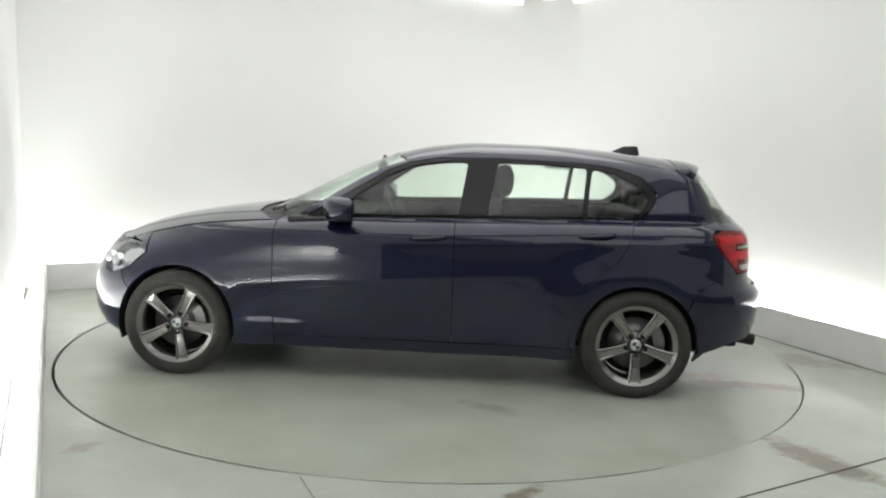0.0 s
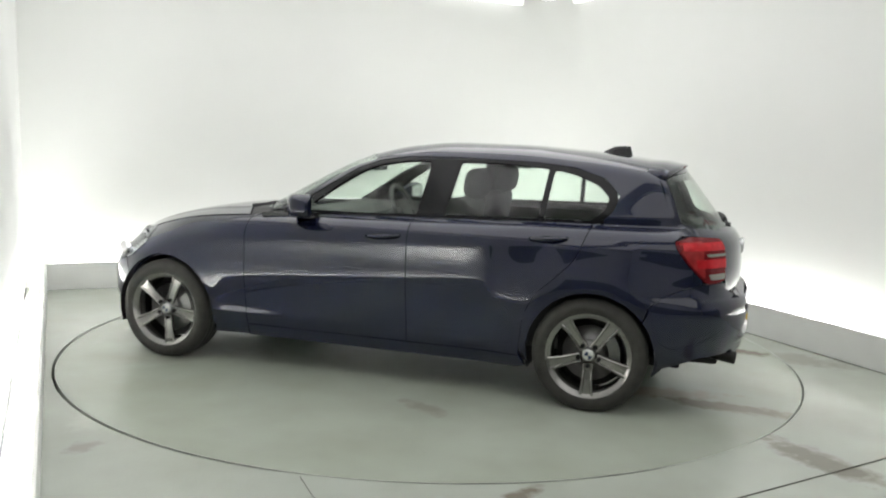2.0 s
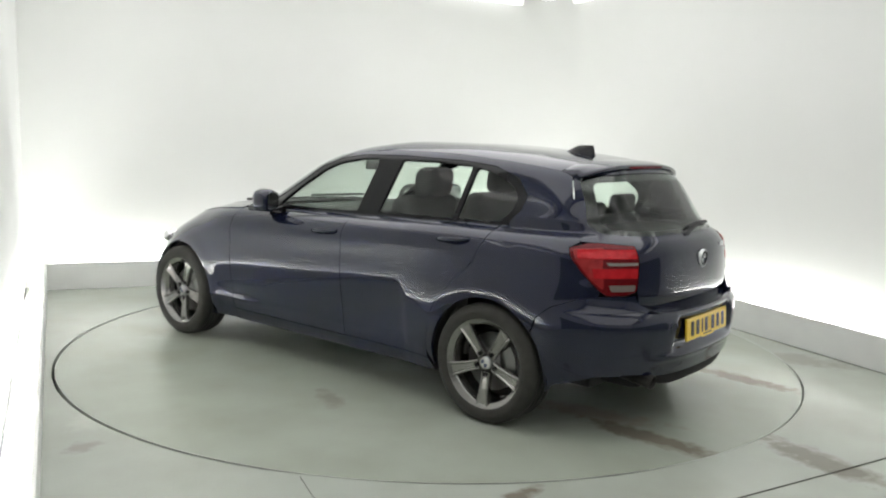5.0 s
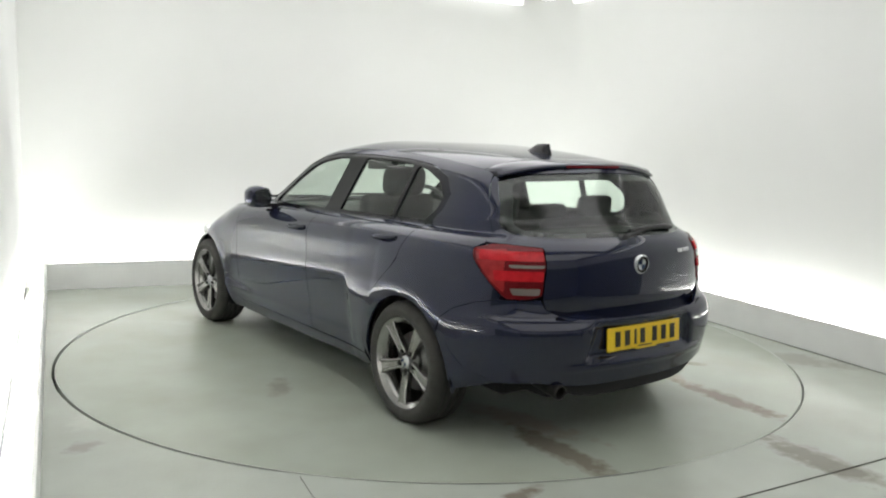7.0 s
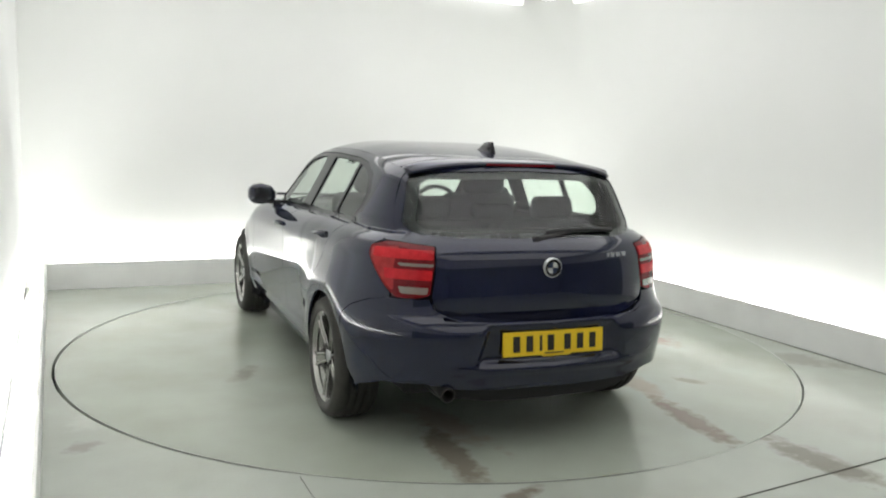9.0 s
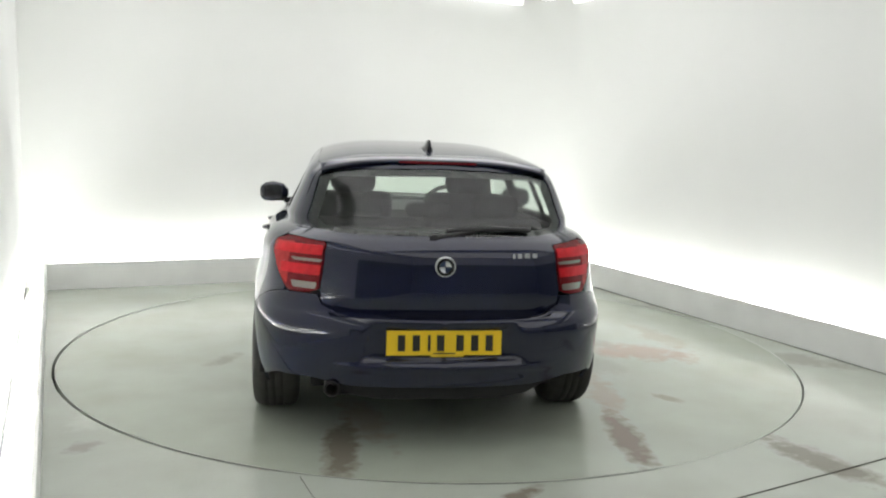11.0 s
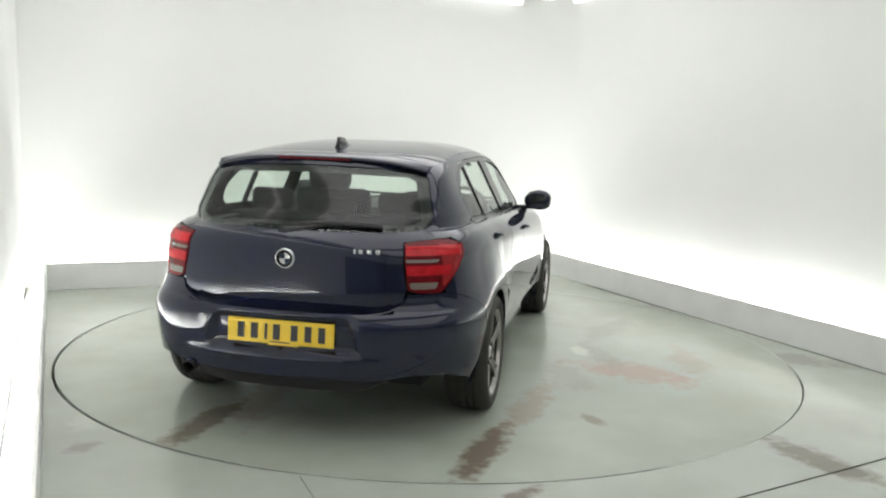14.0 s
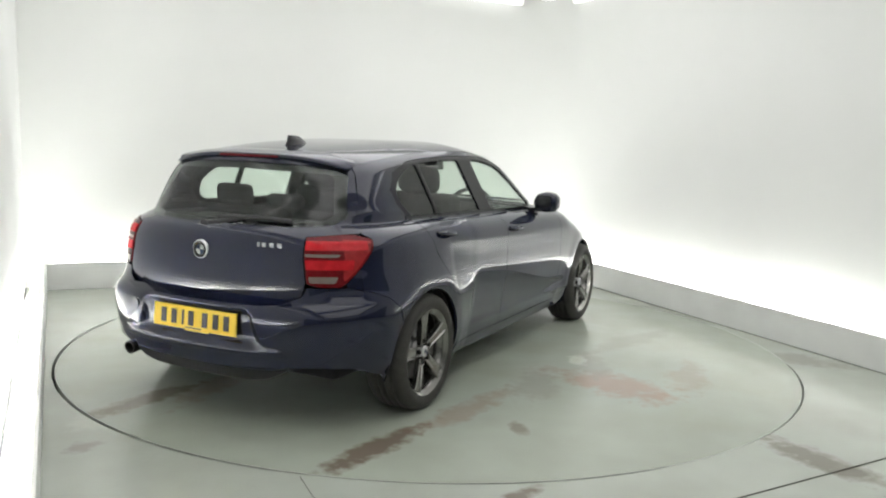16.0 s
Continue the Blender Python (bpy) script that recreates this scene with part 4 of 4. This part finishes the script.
# ---- wheels ----
def build_wheel(x, side_sign, turn):
    """A five-spoke wheel; its outer face lies along +z before it is turned onto the car."""
    R_TYRE, W = .3125, .112
    bm = bmesh.new()
    lathe_into(bm, [(.205, .085), (.222, .098), (.232, .104)], 40)
    lathe_into(bm, [(.232, .102), (.236, .100), (.234, .090), (.215, .075), (.200, .02), (.198, -.09), (.215, -.10)], 48)
    rim = part("wheel", bm, ALLOY, car, "grey five-spoke alloy wheel", True)
    if side_sign > 0:
        m = pose(x, .776, HUB_Z) @ pose(0, 0, 0, -90, 0, 0)
    else:
        m = pose(x, -.776, HUB_Z) @ pose(0, 0, 0, 90, 0, 0)
    rim.matrix_local = m @ pose(0, 0, 0, 0, 0, turn)
    bm = bmesh.new()
    lathe_into(bm, [(.215, -.10), (.228, -.108), (.262, -.116), (.290, -.108), (.305, -.092), (.3125, -.065), (.3128, -.045), (.306, -.043), (.306, -.035), (.3132, -.033),
                    (.3135, -.006), (.307, -.004), (.307, .004), (.3135, .006), (.3132, .033), (.306, .035), (.306, .043), (.3128, .045), (.3125, .065),
                    (.305, .090), (.292, .105), (.275, .113), (.262, .115), (.258, .1135), (.246, .112), (.236, .106), (.231, .098)], 64)
    part("tyre", bm, RUBBER, rim, "black rubber tyre", True)
    for k in range(5):
        bm = bmesh.new()
        secs = []
        for r, w, zf in ((.045, .026, .078), (.085, .025, .082), (.135, .028, .090), (.19, .034, .096), (.222, .042, .097), (.2285, .046, .094)):
            d = .006
            prof = [(-w, zf - .032), (-w, zf - .004), (-w + .006, zf), (-w * .66, zf - .001), (-w * .52, zf - d), (w * .52, zf - d), (w * .66, zf - .001), (w - .006, zf), (w, zf - .004), (w, zf - .032)]
            secs.append([bm.verts.new((r, a, b)) for a, b in prof])
        for a, b in zip(secs, secs[1:]):
            for i in range(9):
                bm.faces.new((a[i], b[i], b[i + 1], a[i + 1]))
        bmesh.ops.recalc_face_normals(bm, faces=bm.faces[:])
        sp = part("spoke", bm, ALLOY, rim)
        sp.matrix_local = pose(0, 0, 0, 0, 0, 72 * k)
        part("wheel_bolt", rod((.058, 0, .066), (.058, 0, .0835), .0115, None, 8), TRIM, rim).matrix_local = pose(0, 0, 0, 0, 0, 72 * k)
    bm = bmesh.new()
    lathe_into(bm, [(0, .087), (.020, .087), (.031, .084), (.034, .078), (.034, .06)], 28)
    part("hub_cap", bm, SILVER, rim, "silver wheel centre cap", True)
    for a in (0, 180):
        bm = bmesh.new()
        bm.faces.new([bm.verts.new((0, 0, .0885))] + [bm.verts.new((.022 * math.cos(radians(a + i * 15)), .022 * math.sin(radians(a + i * 15)), .0885)) for i in range(7)])
        bmesh.ops.solidify(bm, geom=bm.faces[:], thickness=.002)
        part("cap_quarter", bm, BADGE_BLUE, rim)
    bm = bmesh.new()
    lathe_into(bm, [(.0, .050), (.074, .050), (.074, .030), (.078, .022), (.150, .022), (.150, -.002), (.0, -.002)], 40)
    part("brake_disc", bm, STEEL, rim, "steel brake disc", True)
    bm = bmesh.new()
    lathe_into(bm, [(0, -.06), (.197, -.06)], 32)
    part("back_plate", bm, WELL, rim)
    c = bmesh.new()
    sec = []
    for i in range(7):
        a = radians(-28 + 56 * i / 6)
        sec.append([c.verts.new((r * math.cos(a), r * math.sin(a), z)) for r, z in ((.105, .046), (.165, .046), (.170, .03), (.170, -.02), (.105, -.02))])
    for a, b in zip(sec, sec[1:]):
        for i in range(5):
            c.faces.new((a[i], a[(i + 1) % 5], b[(i + 1) % 5], b[i]))
    c.faces.new(sec[0])
    c.faces.new(sec[-1])
    bmesh.ops.recalc_face_normals(c, faces=c.faces[:])
    cal = part("brake_caliper", c, STEEL, rim)
    face_rear = {1: 180, -1: 0}[side_sign]
    cal.matrix_local = pose(0, 0, 0, 0, 0, face_rear + 12 * side_sign - turn)


for wx in (HUB_F, HUB_R):
    build_wheel(wx, 1, 100 if wx > 0 else 90)
    build_wheel(wx, -1, 100)


# ---- wheel wells and underside ----
def build_under():
    for hub in (HUB_F, HUB_R):
        for s in (1, -1):
            bm = bmesh.new()
            n = 24
            a, b = [], []
            for i in range(n + 1):
                t = radians(-18 + (216 if hub > 0 else 205) * i / n)
                x, z = hub + (ARCH + .012) * math.cos(t), HUB_Z + (ARCH + .012) * math.sin(t)
                a.append(bm.verts.new((x, s * .845, z)))
                b.append(bm.verts.new((x, s * .50, z)))
            for i in range(n):
                bm.faces.new((a[i], a[i + 1], b[i + 1], b[i]))
            bm.faces.new(b)
            part("wheel_liner", bm, WELL, car)
    part("underbody", box(-1.80, -.60, .22, 1.85, .60, .28, .02), WELL, car)
    part("floor_pan", box(-.95, -.80, .19, .95, .80, .25, .02), WELL, car)
    part("silencer", box(-2.00, .05, .235, -1.72, .50, .32, .04), WELL, car)
    for hub in (HUB_F, HUB_R):
        part("axle", rod((hub, -.66, HUB_Z), (hub, .66, HUB_Z), .045, None, 12), WELL, car)


build_under()


# ---- mirrors and handles ----
def build_mirrors():
    for s in (1, -1):
        bm = bmesh.new()
        secs = []
        for y, x0, x1, z0, z1 in ((.79, .375, .455, .985, 1.03), (.825, .335, .478, .960, 1.068), (.895, .296, .462, .948, 1.084), (.948, .281, .425, .954, 1.076), (.976, .288, .396, .972, 1.058), (.986, .305, .365, .99, 1.04)):
            ring = []
            for i in range(16):
                a = 2 * math.pi * i / 16
                c, d = math.cos(a), math.sin(a)
                x = (x0 + x1) / 2 + .5 * (x1 - x0) * math.copysign(abs(c) ** (.75 if c > 0 else .30), c)
                z = (z0 + z1) / 2 + (z1 - z0) / 2 * 1.06 * math.copysign(abs(d) ** .5, d)
                ring.append(bm.verts.new((x, s * y, z)))
            secs.append(ring)
        for a, b in zip(secs, secs[1:]):
            for i in range(16):
                bm.faces.new((a[i], a[(i + 1) % 16], b[(i + 1) % 16], b[i]))
        bm.faces.new(secs[0])
        bm.faces.new(secs[-1])
        bmesh.ops.recalc_face_normals(bm, faces=bm.faces[:])
        mir = part("door_mirror", bm, PAINT, car, "dark blue door mirror with a black lower shell", True)
        bm = bmesh.new()
        ring = []
        for k in range(24):
            c, d = math.cos(2 * math.pi * k / 24), math.sin(2 * math.pi * k / 24)
            y = .893 + .062 * math.copysign(abs(c) ** .5, c)
            ring.append(bm.verts.new((.318 - .36 * (y - .83), s * y, 1.016 + .052 * math.copysign(abs(d) ** .5, d))))
        bm.faces.new(ring)
        bmesh.ops.solidify(bm, geom=bm.faces[:], thickness=.004)
        part("mirror_glass", bm, CHROME, mir, "mirror glass")
        part("mirror_shell", box(.320, s * .815, .950, .425, s * .945, .972, .010), TRIM, mir)
        part("mirror_foot", box(.315, s * .745, .935, .455, s * .82, .975, .012), TRIM, mir)
        for x, z in ((-.135, .872), (-1.085, .918)):
            y = float(body_y(x, z))
            bm = bmesh.new()
            secs = []
            for i in range(9):
                t = -1 + 2 * i / 8
                bow = .028 * (1 - abs(t) ** 3)
                h = .013 - .003 * abs(t)
                yy = float(body_y(x + .105 * t, z)) + .003
                secs.append([bm.verts.new((x + .105 * t, s * (yy + dy), z + dz + .008 * -t)) for dy, dz in ((bow - .012, h), (bow + .002, h * .8), (bow + .006, 0), (bow + .001, -h * .8), (bow - .012, -h))])
            for a, b in zip(secs, secs[1:]):
                for i in range(5):
                    bm.faces.new((a[i], a[(i + 1) % 5], b[(i + 1) % 5], b[i]))
            bm.faces.new(secs[0])
            bm.faces.new(secs[-1])
            bmesh.ops.recalc_face_normals(bm, faces=bm.faces[:])
            hd = part("door_handle", bm, PAINT, car, "", True)
            # black bulge standing in for the shade in the grip's hollow
            bm = bmesh.new()
            bmesh.ops.create_uvsphere(bm, u_segments=20, v_segments=10, radius=1, matrix=Matrix.LocRotScale((x + .005, s * (y - .004), z - .012), None, (.072, .009, .026)))
            part("handle_recess_shade", bm, TRIM, hd, "", True)


build_mirrors()


# ---- cabin ----
def soft_box(x0, y0, z0, x1, y1, z1, r=.04, lean=0.0, name="cushion", mat=None, parent=None):
    bm = box(x0, y0, z0, x1, y1, z1)
    bmesh.ops.bevel(bm, geom=bm.edges[:], offset=r, segments=4, affect="EDGES", profile=.5)
    for v in bm.verts:
        v.co.x -= lean * (v.co.z - z0)
    return part(name, bm, mat, parent, "", True)


def build_cabin():
    for y in (.36, -.36):
        st = soft_box(-.42, y - .25, .36, .12, y + .25, .52, .06, 0, "front_seat", CLOTH, car)
        st["label"] = "dark grey cloth front seat"
        soft_box(-.45, y - .25, .48, -.32, y + .25, 1.09, .05, .17, "backrest", CLOTH, st)
        soft_box(-.600, y - .14, 1.085, -.475, y + .14, 1.262, .058, .12, "headrest", CLOTH, st)
        for d in (.05, -.05):
            part("headrest_post", rod((-.53, y + d, 1.04), (-.54, y + d, 1.14), .007, None, 8), STEEL, st)
    bench = soft_box(-1.20, -.62, .38, -.72, .62, .56, .06, 0, "rear_seat", CLOTH, car)
    bench["label"] = "dark grey cloth rear bench"
    for y in (.33, -.33):
        soft_box(-1.30, y - .30, .52, -1.16, y + .30, 1.01, .05, .30, "backrest", CLOTH, bench)
    for y in (.36, 0, -.36):
        soft_box(-1.46, y - .12, 1.02, -1.38, y + .12, 1.14 if y else 1.10, .036, .10, "headrest", CLOTH, bench)
    dash = bmesh.new()
    pts = [(.92, .90), (.62, .955), (.44, .945), (.36, .90), (.34, .80), (.40, .62), (.92, .60)]
    for sgn in (.70, -.70):
        dash.faces.new([dash.verts.new((x, sgn, z)) for x, z in pts])
    dash.verts.ensure_lookup_table()
    n = len(pts)
    for i in range(n):
        j = (i + 1) % n
        dash.faces.new((dash.verts[i], dash.verts[j], dash.verts[n + j], dash.verts[n + i]))
    bmesh.ops.recalc_face_normals(dash, faces=dash.faces[:])
    part("dashboard", dash, CABIN, car)
    # steering wheel on the car's right side
    bm = bmesh.new()
    n, k = 36, 8
    rings = [[bm.verts.new(((.178 + .016 * math.cos(2 * math.pi * j / k)) * math.cos(2 * math.pi * i / n), (.178 + .016 * math.cos(2 * math.pi * j / k)) * math.sin(2 * math.pi * i / n),
                            .016 * math.sin(2 * math.pi * j / k))) for j in range(k)] for i in range(n)]
    for i in range(n):
        for j in range(k):
            bm.faces.new((rings[i][j], rings[(i + 1) % n][j], rings[(i + 1) % n][(j + 1) % k], rings[i][(j + 1) % k]))
    bmesh.ops.recalc_face_normals(bm, faces=bm.faces[:])
    sw = part("steering_wheel", bm, CABIN, car, "black steering wheel", True)
    sw.matrix_local = pose(.20, -.36, .92, 0, -65, 0)
    part("wheel_boss", box(-.07, -.09, -.02, .07, .09, .02, .015), CABIN, sw)
    part("wheel_spoke", box(-.02, -.17, -.01, .02, .17, .01, .005), CABIN, sw)
    part("steering_column", rod((0, 0, -.3), (0, 0, -.02), .03, None, 12), CABIN, sw)
    for s in (1, -1):
        part("door_trim", box(-1.15, s * .745, .30, .70, s * .775, .955, .01), CABIN, car)
        part("boot_trim", box(-1.80, s * .56, .35, -1.15, s * .60, .985, .01), CABIN, car)
    part("boot_floor", box(-1.95, -.60, .50, -1.25, .60, .54), CABIN, car)
    part("parcel_shelf", box(-1.86, -.60, .945, -1.42, .60, .965, .006), CABIN, car)
    part("gate_trim", box(-1.99, -.42, .64, -1.96, .42, .90, .01), CABIN, car)
    part("bulkhead", box(.92, -.68, .26, .96, .68, .90), WELL, car)
    # headlining under the roof
    bm = bmesh.new()
    rows = []
    for i in range(15):
        x = .0 - 1.55 * i / 14
        w = float(body_y(x, rail(x))) - .02
        rows.append([bm.verts.new((x, s * w, float(ROOF(x)) - .030 - .058 * abs(s) ** 3.0)) for s in (-1, -.8, -.5, 0, .5, .8, 1)])
    for a, b in zip(rows, rows[1:]):
        for i in range(6):
            bm.faces.new((a[i], a[i + 1], b[i + 1], b[i]))
    part("headlining", bm, LINING, car, "", True)
    part("inner_mirror", box(.24, -.12, 1.205, .27, .12, 1.265, .012), CABIN, car)
    part("mirror_stalk", rod((.26, 0, 1.25), (.24, 0, 1.31), .012, None, 8), CABIN, car)
    # front wipers lying in the cowl
    for y in (.45, -.20):
        q = WIND(np.array([WIND.find("y", .001 + abs(y), .985)]))[0]
        part("front_wiper", rod((q[0] + .015, y + .25, .985), (q[0] + .03, y - .30, .975), .009, None, 8), PLASTIC, car)


build_cabin()


def motions():
    times = [0.5 * i for i in range(33)]
    walk(turntable, [(t, disc_pose(t)) for t in times])
    walk(car, [(t, car_pose(t)) for t in times])


motions()
